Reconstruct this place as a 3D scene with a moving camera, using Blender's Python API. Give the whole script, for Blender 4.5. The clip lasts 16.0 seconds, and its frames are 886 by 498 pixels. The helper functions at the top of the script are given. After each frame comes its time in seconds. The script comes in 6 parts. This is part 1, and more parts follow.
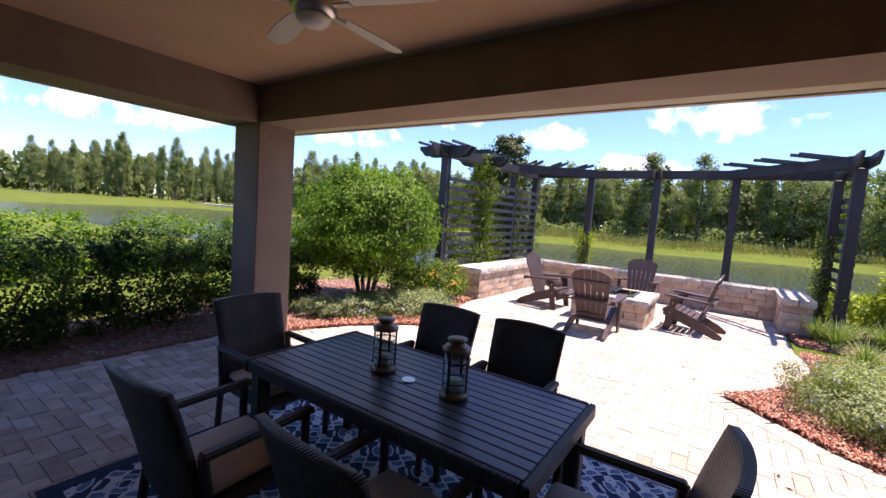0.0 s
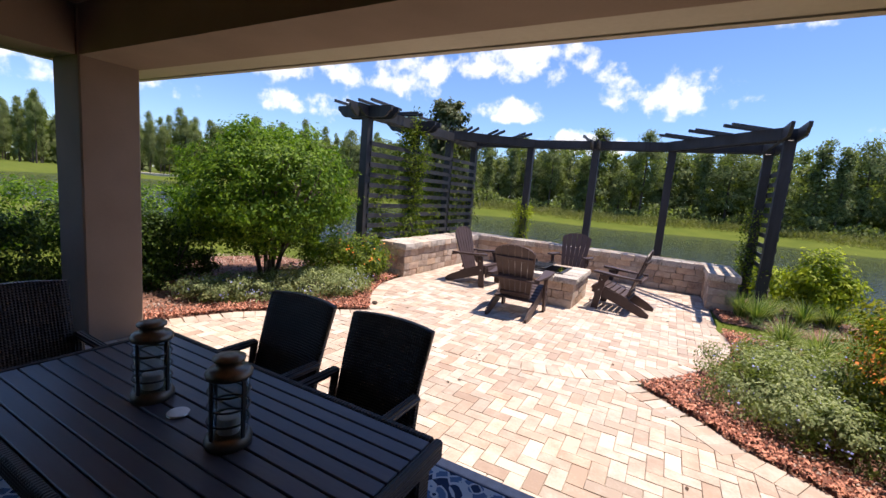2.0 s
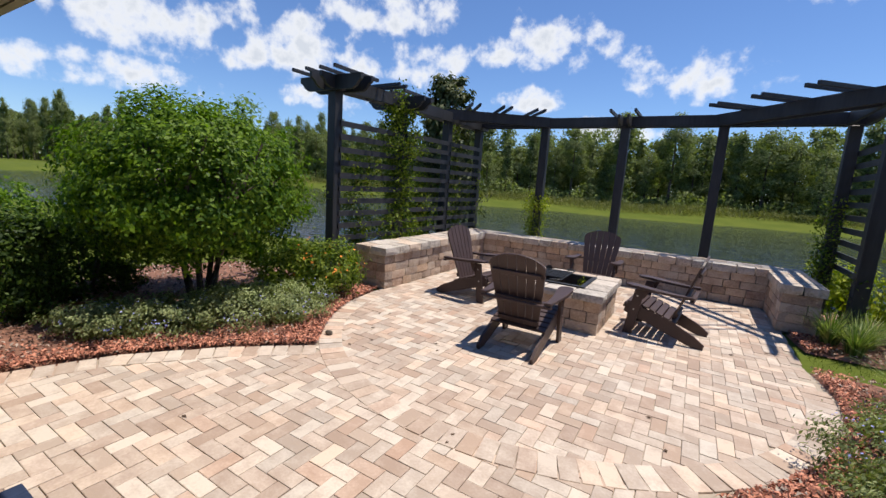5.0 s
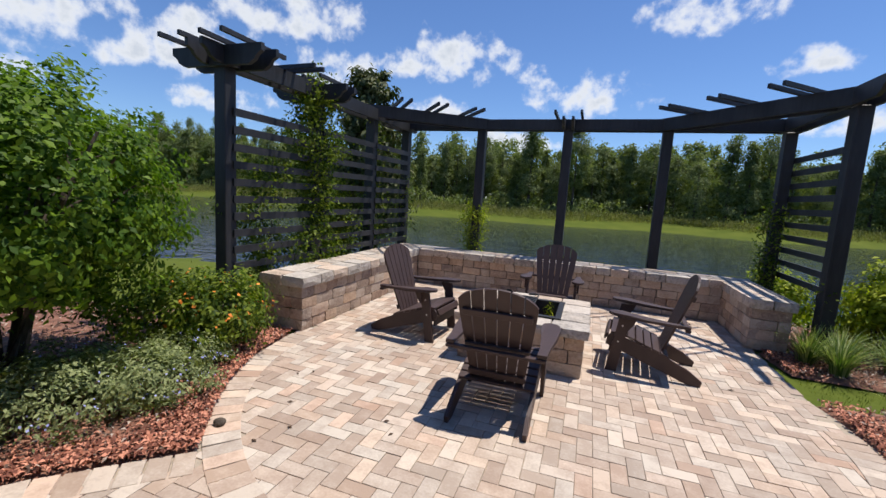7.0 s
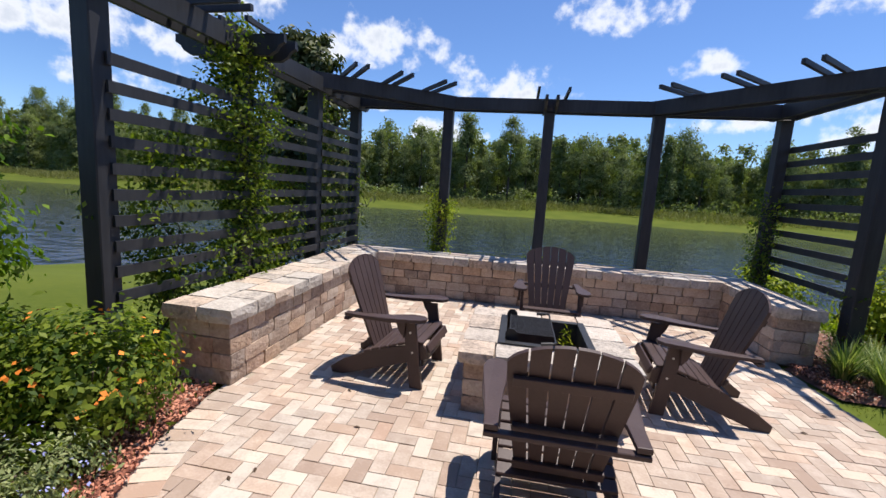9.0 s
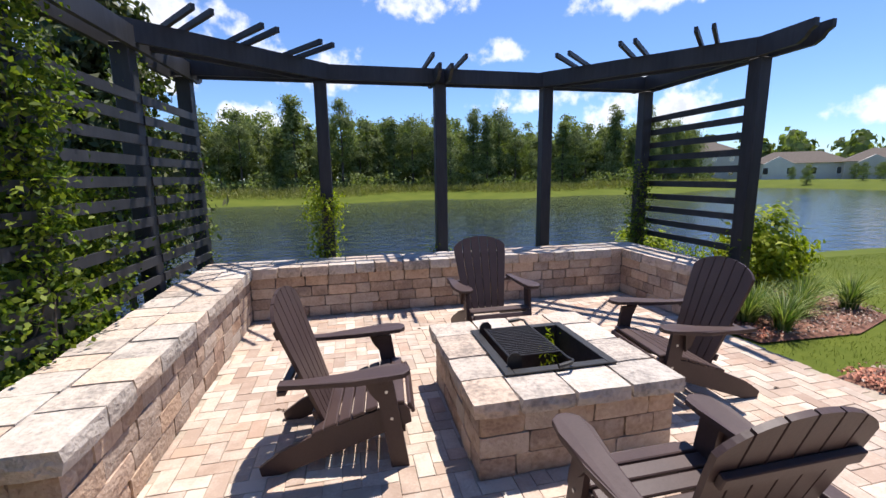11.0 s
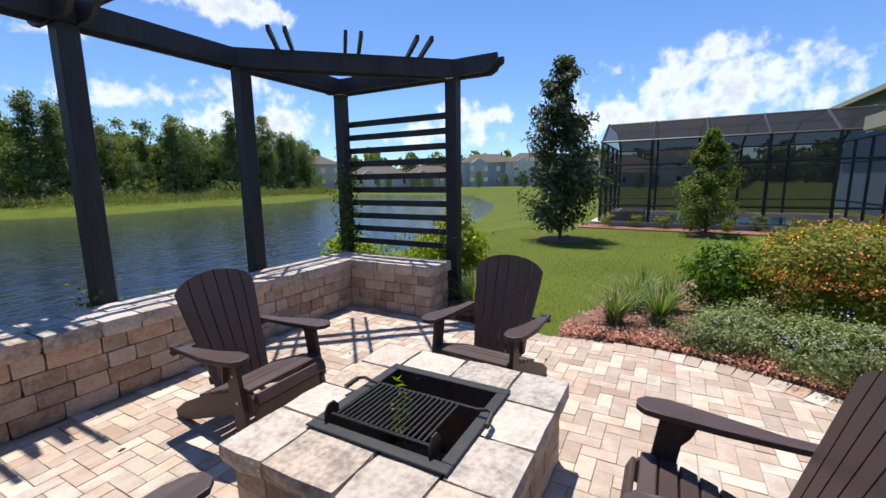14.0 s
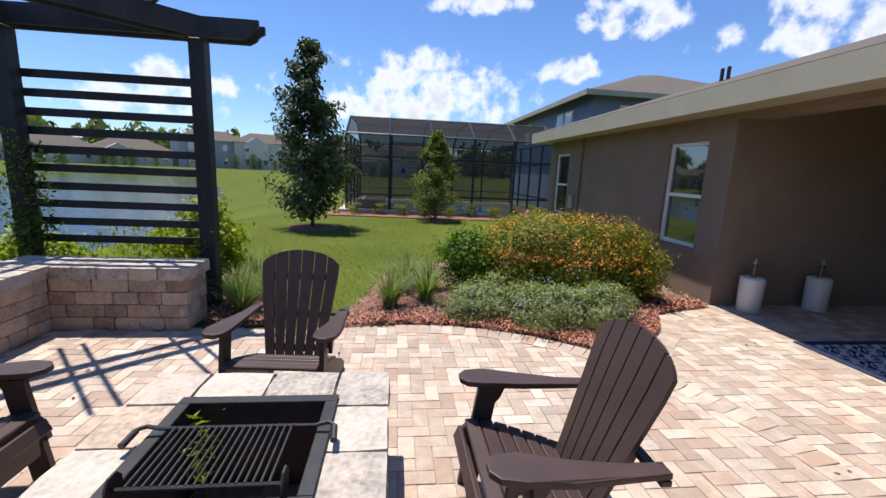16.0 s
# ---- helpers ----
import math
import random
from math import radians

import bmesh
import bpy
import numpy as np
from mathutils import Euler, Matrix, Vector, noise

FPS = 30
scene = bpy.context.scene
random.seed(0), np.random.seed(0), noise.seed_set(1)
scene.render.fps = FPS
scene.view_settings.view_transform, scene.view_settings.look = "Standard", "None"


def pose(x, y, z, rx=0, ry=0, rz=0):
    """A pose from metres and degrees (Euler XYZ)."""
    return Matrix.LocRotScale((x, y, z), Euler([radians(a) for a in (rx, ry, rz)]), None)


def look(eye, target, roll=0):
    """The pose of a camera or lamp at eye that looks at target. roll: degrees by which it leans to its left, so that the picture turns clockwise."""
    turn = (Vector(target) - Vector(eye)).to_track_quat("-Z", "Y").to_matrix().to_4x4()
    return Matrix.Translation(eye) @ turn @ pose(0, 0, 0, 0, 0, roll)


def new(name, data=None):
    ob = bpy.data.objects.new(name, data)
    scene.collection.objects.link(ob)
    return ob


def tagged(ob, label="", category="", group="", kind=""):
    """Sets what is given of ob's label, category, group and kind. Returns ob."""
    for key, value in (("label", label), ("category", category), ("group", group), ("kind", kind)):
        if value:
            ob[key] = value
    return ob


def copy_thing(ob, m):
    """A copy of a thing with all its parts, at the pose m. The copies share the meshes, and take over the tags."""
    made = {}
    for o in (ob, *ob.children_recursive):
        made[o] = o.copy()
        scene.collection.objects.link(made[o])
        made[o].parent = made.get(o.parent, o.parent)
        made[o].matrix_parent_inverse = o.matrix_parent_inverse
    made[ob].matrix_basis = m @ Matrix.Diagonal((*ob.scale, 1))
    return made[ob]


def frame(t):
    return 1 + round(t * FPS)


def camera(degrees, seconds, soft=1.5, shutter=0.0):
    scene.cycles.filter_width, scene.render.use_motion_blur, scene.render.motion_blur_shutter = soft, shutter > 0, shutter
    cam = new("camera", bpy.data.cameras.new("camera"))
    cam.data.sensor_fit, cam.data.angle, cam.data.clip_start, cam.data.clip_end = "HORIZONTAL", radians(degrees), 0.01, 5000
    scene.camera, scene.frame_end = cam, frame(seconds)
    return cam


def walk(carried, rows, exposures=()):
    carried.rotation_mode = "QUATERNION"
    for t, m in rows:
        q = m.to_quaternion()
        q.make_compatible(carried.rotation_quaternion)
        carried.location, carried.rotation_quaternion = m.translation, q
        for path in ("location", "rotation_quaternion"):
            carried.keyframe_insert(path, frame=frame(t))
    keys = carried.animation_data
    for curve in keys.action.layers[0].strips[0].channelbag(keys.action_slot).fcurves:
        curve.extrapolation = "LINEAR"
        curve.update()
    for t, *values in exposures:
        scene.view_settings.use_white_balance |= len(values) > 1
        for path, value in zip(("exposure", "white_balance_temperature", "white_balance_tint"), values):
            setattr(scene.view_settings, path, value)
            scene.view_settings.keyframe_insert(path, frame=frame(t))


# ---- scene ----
from math import cos, sin, pi, tan, atan2, hypot, sqrt

cam = camera(93.5, 16.0)
PATH = [
    (0, pose(0.087, -0.021, 1.607, 85.26, -4.13, 34.79)),
    (0.5, pose(0.047, 0.190, 1.596, 83.25, -5.35, 35.22)),
    (1, pose(0.128, 0.419, 1.597, 82.02, -5.51, 33.28)),
    (1.5, pose(0.222, 0.643, 1.601, 82.32, -6.02, 29.95)),
    (2, pose(0.222, 0.874, 1.593, 82.08, -4.82, 28.84)),
    (2.5, pose(0.246, 1.148, 1.593, 81.28, -3.31, 29.08)),
    (3, pose(0.282, 1.416, 1.595, 81.10, -3.24, 29.26)),
    (3.5, pose(0.256, 1.675, 1.604, 80.77, -3.75, 30.62)),
    (4, pose(0.185, 1.956, 1.619, 80.67, -3.76, 31.88)),
    (6.5, pose(-0.764, 3.076, 1.583, 81.92, -3.44, 26.91)),
    (7, pose(-0.962, 3.340, 1.589, 82.63, -3.49, 19.62)),
    (7.5, pose(-1.152, 3.602, 1.588, 82.42, -3.77, 14.95)),
    (8, pose(-1.338, 3.850, 1.593, 82.56, -4.47, 13.59)),
    (10.5, pose(-2.504, 5.075, 1.598, 80.14, 0.25, -3.57)),
    (11, pose(-2.683, 5.297, 1.607, 80.21, 0.87, -12.57)),
    (11.5, pose(-2.817, 5.552, 1.587, 79.54, 0.44, -25.38)),
    (12, pose(-2.887, 5.791, 1.553, 79.38, -0.41, -33.97)),
    (12.5, pose(-2.987, 6.072, 1.545, 79.91, -1.03, -36.86)),
    (13, pose(-3.079, 6.325, 1.554, 80.83, -1.45, -44.49)),
    (13.5, pose(-3.100, 6.533, 1.570, 81.02, -0.90, -54.43)),
    (14, pose(-3.102, 6.733, 1.571, 80.79, 0.74, -61.61)),
    (14.5, pose(-3.080, 6.902, 1.569, 79.91, 1.03, -72.75)),
    (15, pose(-3.105, 7.007, 1.580, 79.44, -0.17, -83.74)),
    (15.5, pose(-3.149, 7.102, 1.593, 79.33, -1.65, -91.00)),
    (16, pose(-3.101, 7.147, 1.601, 79.50, -2.53, -96.31)),
]
walk(cam, PATH, [(0.0, 1.25, 6600, 26), (0.5, 1.2, 6600, 26), (1.0, 1.08, 6600, 24), (1.5, 0.86, 6700, 20), (2.0, 0.65, 6800, 16), (2.5, 0.5, 6900, 13), (3.0, 0.37, 6900, 12), (3.5, 0.28, 6900, 12), (4.2, 0.22, 6800, 11),
                 (6.3, 0.1, 6500, 10), (7.0, 0.08, 6500, 10), (8.2, 0.14, 6500, 10), (10.3, 0.52, 6500, 14), (12.0, 0.44, 6450, 12), (13.5, 0.34, 6400, 10), (16.0, 0.34, 6450, 11)])

# ---- sky, sun and exposure ----
SUN_EL, SUN_AZ = radians(72), radians(52)   # azimuth from +Y towards +X
world = bpy.data.worlds.new("sky")
scene.world = world
world.use_nodes = True
wn, wl = world.node_tree.nodes, world.node_tree.links
wbg = wn["Background"]
sky = wn.new("ShaderNodeTexSky")
sky.sky_type, sky.sun_disc = "NISHITA", False
sky.sun_elevation, sky.sun_rotation = SUN_EL, SUN_AZ
sky.air_density, sky.dust_density, sky.ozone_density = 1.0, 0.0, 4.0
wbg.inputs["Strength"].default_value = 0.10


def wmath(op, a, b=None):
    n = wn.new("ShaderNodeMath")
    n.operation = op
    for i, v in enumerate((a, b)):
        if v is None:
            continue
        if isinstance(v, (int, float)):
            n.inputs[i].default_value = v
        else:
            wl.new(v, n.inputs[i])
    return n.outputs[0]


# fair-weather cumulus: azimuth from +Y towards +X, elevation, half width, half height, in degrees
CLOUDS = [(-66, 14, 7, 4.5), (-51, 13.7, 9.5, 4), (-40, 19.5, 8, 3.5), (-35, 13.5, 4.5, 3.2), (-19, 16.5, 8.5, 3.3), (-1, 12.6, 6, 3.3), (11, 20.5, 6, 2.8),
          (20, 15, 3, 2), (-72, 8.5, 9, 2.2), (-21, 10.5, 5, 2), (-46, 9, 5, 2.3), (24, 9.3, 5, 2), (38, 7, 7, 4.2), (66, 8.6, 5, 2.2),
          (85, 7.5, 8, 4), (36, 19, 5.5, 2.4), (62, 5.9, 6, 3), (-11, 7.3, 5, 2), (93, 8.5, 13, 4.8), (94, 13.4, 3.5, 1.7), (119, 18, 5.5, 3), (100, 20, 5, 2), (112, 12.6, 4, 2), (140, 15, 10, 4)]
tc = wn.new("ShaderNodeTexCoord")
puff = wn.new("ShaderNodeTexNoise")
puff.inputs["Scale"].default_value, puff.inputs["Detail"].default_value, puff.inputs["Roughness"].default_value = 17.0, 8.0, 0.56
wl.new(tc.outputs["Generated"], puff.inputs["Vector"])
mask = None
for az, el, hw, hh in CLOUDS:
    a, e = radians(az), radians(el)
    c = Vector((sin(a) * cos(e), cos(a) * cos(e), sin(e)))
    side = Vector((cos(a), -sin(a), 0)) / radians(hw * 1.15)
    up = Vector((-sin(a) * sin(e), -cos(a) * sin(e), cos(e))) / radians(hh * 1.45)
    off = wn.new("ShaderNodeVectorMath")
    off.operation = "SUBTRACT"
    off.inputs[1].default_value = c
    wl.new(tc.outputs["Generated"], off.inputs[0])
    ds = []
    for axis in (side, up):
        d = wn.new("ShaderNodeVectorMath")
        d.operation = "DOT_PRODUCT"
        d.inputs[1].default_value = axis
        wl.new(off.outputs[0], d.inputs[0])
        ds.append(d.outputs["Value"])
    up_v = wmath("MULTIPLY", ds[1], wmath("ADD", 1.35, wmath("MULTIPLY", wmath("LESS_THAN", ds[1], 0.0), 0.9)))
    r2 = wmath("ADD", wmath("MULTIPLY", ds[0], ds[0]), wmath("MULTIPLY", up_v, up_v))
    m = wmath("SUBTRACT", 1.0, wmath("MINIMUM", r2, 3.0))
    mask = m if mask is None else wmath("MAXIMUM", mask, m)
dens = wmath("ADD", wmath("MULTIPLY", mask, 0.72), wmath("MULTIPLY", wmath("SUBTRACT", puff.outputs["Fac"], 0.5), 4.2))
ramp = wn.new("ShaderNodeMapRange")
ramp.interpolation_type = "SMOOTHSTEP"
ramp.inputs["From Min"].default_value, ramp.inputs["From Max"].default_value = -0.02, 0.95
wl.new(dens, ramp.inputs["Value"])
core = wn.new("ShaderNodeMapRange")
core.inputs["From Min"].default_value, core.inputs["From Max"].default_value = 0.45, 1.25
core.inputs["To Min"].default_value, core.inputs["To Max"].default_value = 1.0, 0.2
wl.new(dens, core.inputs["Value"])
white = wn.new("ShaderNodeMix")
white.data_type = "RGBA"
white.inputs[6].default_value, white.inputs[7].default_value = (5.2, 5.8, 6.8, 1), (9.0, 9.2, 9.6, 1)
wl.new(core.outputs[0], white.inputs[0])
mixsky = wn.new("ShaderNodeMix")
mixsky.data_type = "RGBA"
wl.new(ramp.outputs[0], mixsky.inputs[0])
blue = wn.new("ShaderNodeMix")
blue.data_type, blue.blend_type = "RGBA", "MULTIPLY"
blue.inputs[0].default_value, blue.inputs[7].default_value = 1.0, (0.84, 1.0, 1.27, 1)
wl.new(sky.outputs[0], blue.inputs[6])
wl.new(blue.outputs[2], mixsky.inputs[6])
wl.new(white.outputs[2], mixsky.inputs[7])
wl.new(mixsky.outputs[2], wbg.inputs["Color"])

sun = new("sun", bpy.data.lights.new("sun", "SUN"))
sun.data.energy, sun.data.angle, sun.data.color = 5.0, radians(0.53), (1.0, 0.935, 0.85)
sun_from = Vector((sin(SUN_AZ) * cos(SUN_EL), cos(SUN_AZ) * cos(SUN_EL), sin(SUN_EL)))
sun.matrix_basis = look(sun_from * 50, (0, 0, 0))


# ---- materials ----
def mat(name, c1, c2, rough=0.7, scale=8.0, metal=0.0, bump=0.3, fine=60.0, c3=None, vary=0.0, vary_by="", spec=0.5, stretch=(1, 1, 1), depth=0.01, fine_mix=0.35, world_co=False, tints=()):
    """A surface of two or three colours mixed at two scales, with relief. vary_by: 'object' or 'island' shifts the tone piece by piece."""
    m = bpy.data.materials.new(name)
    m.use_nodes = True
    nt = m.node_tree
    N, L = nt.nodes, nt.links
    b = N["Principled BSDF"]
    co = N.new("ShaderNodeTexCoord")
    mp = N.new("ShaderNodeMapping")
    mp.inputs["Scale"].default_value = stretch
    if world_co:
        L.new(N.new("ShaderNodeNewGeometry").outputs["Position"], mp.inputs["Vector"])
    else:
        L.new(co.outputs["Object"], mp.inputs["Vector"])
    big, small = N.new("ShaderNodeTexNoise"), N.new("ShaderNodeTexNoise")
    for n, s, d in ((big, scale, 5), (small, fine, 4)):
        n.inputs["Scale"].default_value, n.inputs["Detail"].default_value = s, d
        L.new(mp.outputs[0], n.inputs["Vector"])
    r = N.new("ShaderNodeValToRGB")
    r.color_ramp.elements[0].position, r.color_ramp.elements[1].position = 0.32, 0.68
    r.color_ramp.elements[0].color, r.color_ramp.elements[1].color = (*c1, 1), (*c2, 1)
    if c3:
        e = r.color_ramp.elements.new(0.5)
        e.color = (*c3, 1)
    fac = N.new("ShaderNodeMix")
    fac.inputs[0].default_value = fine_mix
    L.new(big.outputs["Fac"], fac.inputs[2])
    L.new(small.outputs["Fac"], fac.inputs[3])
    src = fac.outputs[0]
    if vary:
        if vary_by == "island":
            g = N.new("ShaderNodeNewGeometry")
            rnd = g.outputs["Random Per Island"]
        else:
            g = N.new("ShaderNodeObjectInfo")
            rnd = g.outputs["Random"]
        ma = N.new("ShaderNodeMath")
        ma.operation = "MULTIPLY_ADD"
        L.new(rnd, ma.inputs[0])
        ma.inputs[1].default_value = vary
        ad = N.new("ShaderNodeMath")
        ad.operation = "SUBTRACT"
        L.new(src, ad.inputs[0])
        ad.inputs[1].default_value = vary / 2
        L.new(ad.outputs[0], ma.inputs[2])
        src = ma.outputs[0]
    L.new(src, r.inputs["Fac"])
    colour = r.outputs["Color"]
    if tints:       # each piece takes one of these hues
        wn_, tr = N.new("ShaderNodeTexWhiteNoise"), N.new("ShaderNodeValToRGB")
        wn_.noise_dimensions = "1D"
        sc_ = N.new("ShaderNodeMath")
        sc_.operation, sc_.inputs[1].default_value = "MULTIPLY", 913.7
        L.new(rnd, sc_.inputs[0])
        L.new(sc_.outputs[0], wn_.inputs["W"])
        L.new(wn_.outputs["Value"], tr.inputs["Fac"])
        tr.color_ramp.elements[0].color, tr.color_ramp.elements[1].color = (*tints[0], 1), (*tints[-1], 1)
        for k_, c_ in enumerate(tints[1:-1], 1):
            tr.color_ramp.elements.new(k_ / (len(tints) - 1)).color = (*c_, 1)
        mu_ = N.new("ShaderNodeMix")
        mu_.data_type, mu_.blend_type = "RGBA", "MULTIPLY"
        mu_.inputs[0].default_value = 1.0
        L.new(colour, mu_.inputs[6])
        L.new(tr.outputs["Color"], mu_.inputs[7])
        colour = mu_.outputs[2]
    L.new(colour, b.inputs["Base Color"])
    b.inputs["Roughness"].default_value, b.inputs["Metallic"].default_value = rough, metal
    b.inputs["Specular IOR Level"].default_value = spec
    if bump:
        bp = N.new("ShaderNodeBump")
        bp.inputs["Strength"].default_value, bp.inputs["Distance"].default_value = bump, depth
        L.new(fac.outputs[0], bp.inputs["Height"])
        L.new(bp.outputs["Normal"], b.inputs["Normal"])
    return m


def leaf_mat(name, dark, light, gloss=0.45, trans=0.35, vary=1.0):
    m = mat(name, dark, light, rough=max(0.55, gloss), scale=1.2, fine=9.0, bump=0.0, vary=vary, vary_by="island", spec=0.2)
    nt = m.node_tree
    b = nt.nodes["Principled BSDF"]
    t = nt.nodes.new("ShaderNodeBsdfTranslucent")
    mx = nt.nodes.new("ShaderNodeMixShader")
    mx.inputs[0].default_value = trans
    r = [n for n in nt.nodes if n.type == "VALTORGB"][0]
    gain = nt.nodes.new("ShaderNodeMix")
    gain.data_type, gain.blend_type = "RGBA", "MULTIPLY"
    gain.inputs[0].default_value, gain.inputs[7].default_value = 1.0, (1.5, 1.7, 0.6, 1)
    nt.links.new(r.outputs["Color"], gain.inputs[6])
    nt.links.new(gain.outputs[2], t.inputs["Color"])
    nt.links.new(b.outputs[0], mx.inputs[1])
    nt.links.new(t.outputs[0], mx.inputs[2])
    nt.links.new(mx.outputs[0], nt.nodes["Material Output"].inputs["Surface"])
    return m


PAVE = dict(c1=(0.385, 0.30, 0.24), c2=(0.575, 0.49, 0.41), c3=(0.46, 0.375, 0.31), rough=0.85, scale=9, fine=60, bump=0.35, vary=0.40, world_co=True,
            tints=((1.08, 0.93, 0.84), (0.97, 1.0, 1.0), (1.12, 1.10, 1.06), (0.90, 0.92, 0.92), (1.10, 1.02, 0.94), (0.86, 0.80, 0.76), (1.04, 1.04, 1.02)))
M_PAVER = mat("paver", **PAVE)
M_PAVER_FAR = mat("paver_far", **PAVE, vary_by="island")
M_JOINT = mat("joint_sand", (0.30, 0.25, 0.19), (0.44, 0.37, 0.29), rough=0.95, scale=20, fine=180)
STONE_TINTS = ((1.06, 0.92, 0.83), (0.88, 0.90, 0.92), (1.02, 0.99, 0.94), (1.10, 0.98, 0.86), (0.80, 0.78, 0.77), (1.0, 1.0, 1.0))
M_STONE = mat("wall_stone", (0.27, 0.195, 0.15), (0.53, 0.44, 0.36), c3=(0.43, 0.335, 0.265), rough=0.92, scale=7, fine=38, bump=1.0, vary=0.30, depth=0.025, fine_mix=0.45, world_co=True, tints=STONE_TINTS)
# Paler than wall_stone: sun on the tops is put into the base colour
M_CAP = mat("cap_stone", (0.25, 0.225, 0.20), (0.58, 0.52, 0.455), c3=(0.48, 0.42, 0.36), rough=0.92, scale=8, fine=34, bump=1.0, vary=0.20, depth=0.028, fine_mix=0.5, world_co=True, tints=((1.06, 0.98, 0.92), (0.94, 0.96, 0.97), (1.03, 1.02, 1.0), (1.10, 0.97, 0.86), (0.90, 0.89, 0.87)))
M_CORE = mat("mortar_core", (0.19, 0.155, 0.125), (0.30, 0.245, 0.195), rough=0.95)
M_STAIN = mat("dark_stained_wood", (0.015, 0.016, 0.019), (0.042, 0.043, 0.048), rough=0.55, scale=3, fine=30, bump=0.35, stretch=(1, 1, 0.15), spec=0.4)
M_STUCCO = mat("stucco", (0.19, 0.14, 0.10), (0.245, 0.185, 0.135), rough=0.92, scale=2, fine=160, bump=0.5, depth=0.006)
M_CEIL = mat("ceiling_paint", (0.42, 0.28, 0.17), (0.48, 0.33, 0.21), rough=0.85, scale=1.5, fine=120, bump=0.2)
M_FASCIA = mat("fascia_paint", (0.36, 0.33, 0.24), (0.42, 0.39, 0.29), rough=0.6, scale=2, fine=40, bump=0.1)
M_SHINGLE = mat("roof_shingle", (0.09, 0.075, 0.06), (0.17, 0.14, 0.115), rough=0.95, scale=9, fine=60, bump=0.6, vary=0.5, vary_by="island")
M_WHITE = mat("white_vinyl", (0.72, 0.72, 0.70), (0.82, 0.82, 0.80), rough=0.4, scale=3, bump=0.05)
M_ADIR = mat("brown_poly_lumber", (0.050, 0.030, 0.027), (0.075, 0.047, 0.042), rough=0.5, scale=4, fine=80, bump=0.15, stretch=(1, 1, 1), spec=0.4)
M_METAL = mat("black_iron", (0.012, 0.012, 0.013), (0.030, 0.029, 0.028), rough=0.5, scale=12, fine=90, bump=0.2)
M_STEEL = mat("fire_liner", (0.02, 0.019, 0.018), (0.05, 0.045, 0.04), rough=0.65, scale=10, fine=60, bump=0.2)
M_SCREW = mat("steel_screw", (0.45, 0.45, 0.45), (0.6, 0.6, 0.6), rough=0.35, metal=0.9, bump=0)
M_GRASS = mat("lawn", (0.070, 0.098, 0.014), (0.115, 0.138, 0.022), spec=0.1, rough=0.95, scale=0.5, fine=12, bump=0.5, depth=0.03)
M_BLADE = leaf_mat("grass_blade", (0.085, 0.115, 0.018), (0.125, 0.148, 0.026), trans=0.4)
M_MULCH = mat("red_mulch", (0.12, 0.055, 0.035), (0.34, 0.17, 0.11), c3=(0.22, 0.105, 0.07), rough=0.95, scale=14, fine=90, bump=0.8, depth=0.03)
M_CHIP = mat("mulch_chip", (0.16, 0.055, 0.035), (0.58, 0.25, 0.16), c3=(0.38, 0.14, 0.085), rough=0.95, vary=1.0, vary_by="island", scale=20)
M_OLDCHIP = mat("old_mulch_chip", (0.09, 0.055, 0.04), (0.42, 0.33, 0.27), c3=(0.22, 0.14, 0.10), rough=0.95, vary=1.0, vary_by="island", scale=20)
M_BARK = mat("bark", (0.05, 0.038, 0.028), (0.14, 0.11, 0.085), rough=0.95, scale=5, fine=40, bump=0.8, stretch=(1, 1, 0.3), depth=0.02)


# ---- mesh helpers ----
def part(name, bm, material, parent=None, label="", smooth=False):
    """Links a bmesh as one mesh object under a thing or a part."""
    me = bpy.data.meshes.new(name)
    bm.to_mesh(me)
    bm.free()
    me.materials.append(material)
    if smooth:
        me.polygons.foreach_set("use_smooth", [True] * len(me.polygons))
    ob = new(name, me)
    ob.parent = parent
    if label:
        ob["label"] = label
    return ob


def thing(name, label, category, m=None, group="", kind=""):
    ob = new(name)
    ob.empty_display_size = 0.1
    ob.matrix_basis = m or Matrix()
    return tagged(ob, label, category, group, kind)


def box(bm, x0, x1, y0, y1, z0, z1, bev=0.0, m=None):
    r = bmesh.ops.create_cube(bm, size=1.0)
    vs = r["verts"]
    bmesh.ops.scale(bm, vec=(x1 - x0, y1 - y0, z1 - z0), verts=vs)
    bmesh.ops.translate(bm, vec=((x0 + x1) / 2, (y0 + y1) / 2, (z0 + z1) / 2), verts=vs)
    if bev:
        es = list({e for v in vs for e in v.link_edges})
        r = bmesh.ops.bevel(bm, geom=es, offset=bev, segments=1, affect="EDGES", profile=0.5)
        vs = list({v for f in r["faces"] for v in f.verts} | {v for v in vs if v.is_valid})
    if m is not None:
        bmesh.ops.transform(bm, matrix=m, verts=vs)
    return bm


def prism(bm, pts, z0, z1, m=None):
    """An outline in x, y raised from z0 to z1."""
    lo = [bm.verts.new((x, y, z0)) for x, y in pts]
    hi = [bm.verts.new((x, y, z1)) for x, y in pts]
    n = len(pts)
    bm.faces.new(hi)
    bm.faces.new(lo[::-1])
    for i in range(n):
        j = (i + 1) % n
        bm.faces.new((lo[i], lo[j], hi[j], hi[i]))
    if m is not None:
        bmesh.ops.transform(bm, matrix=m, verts=lo + hi)
    return bm


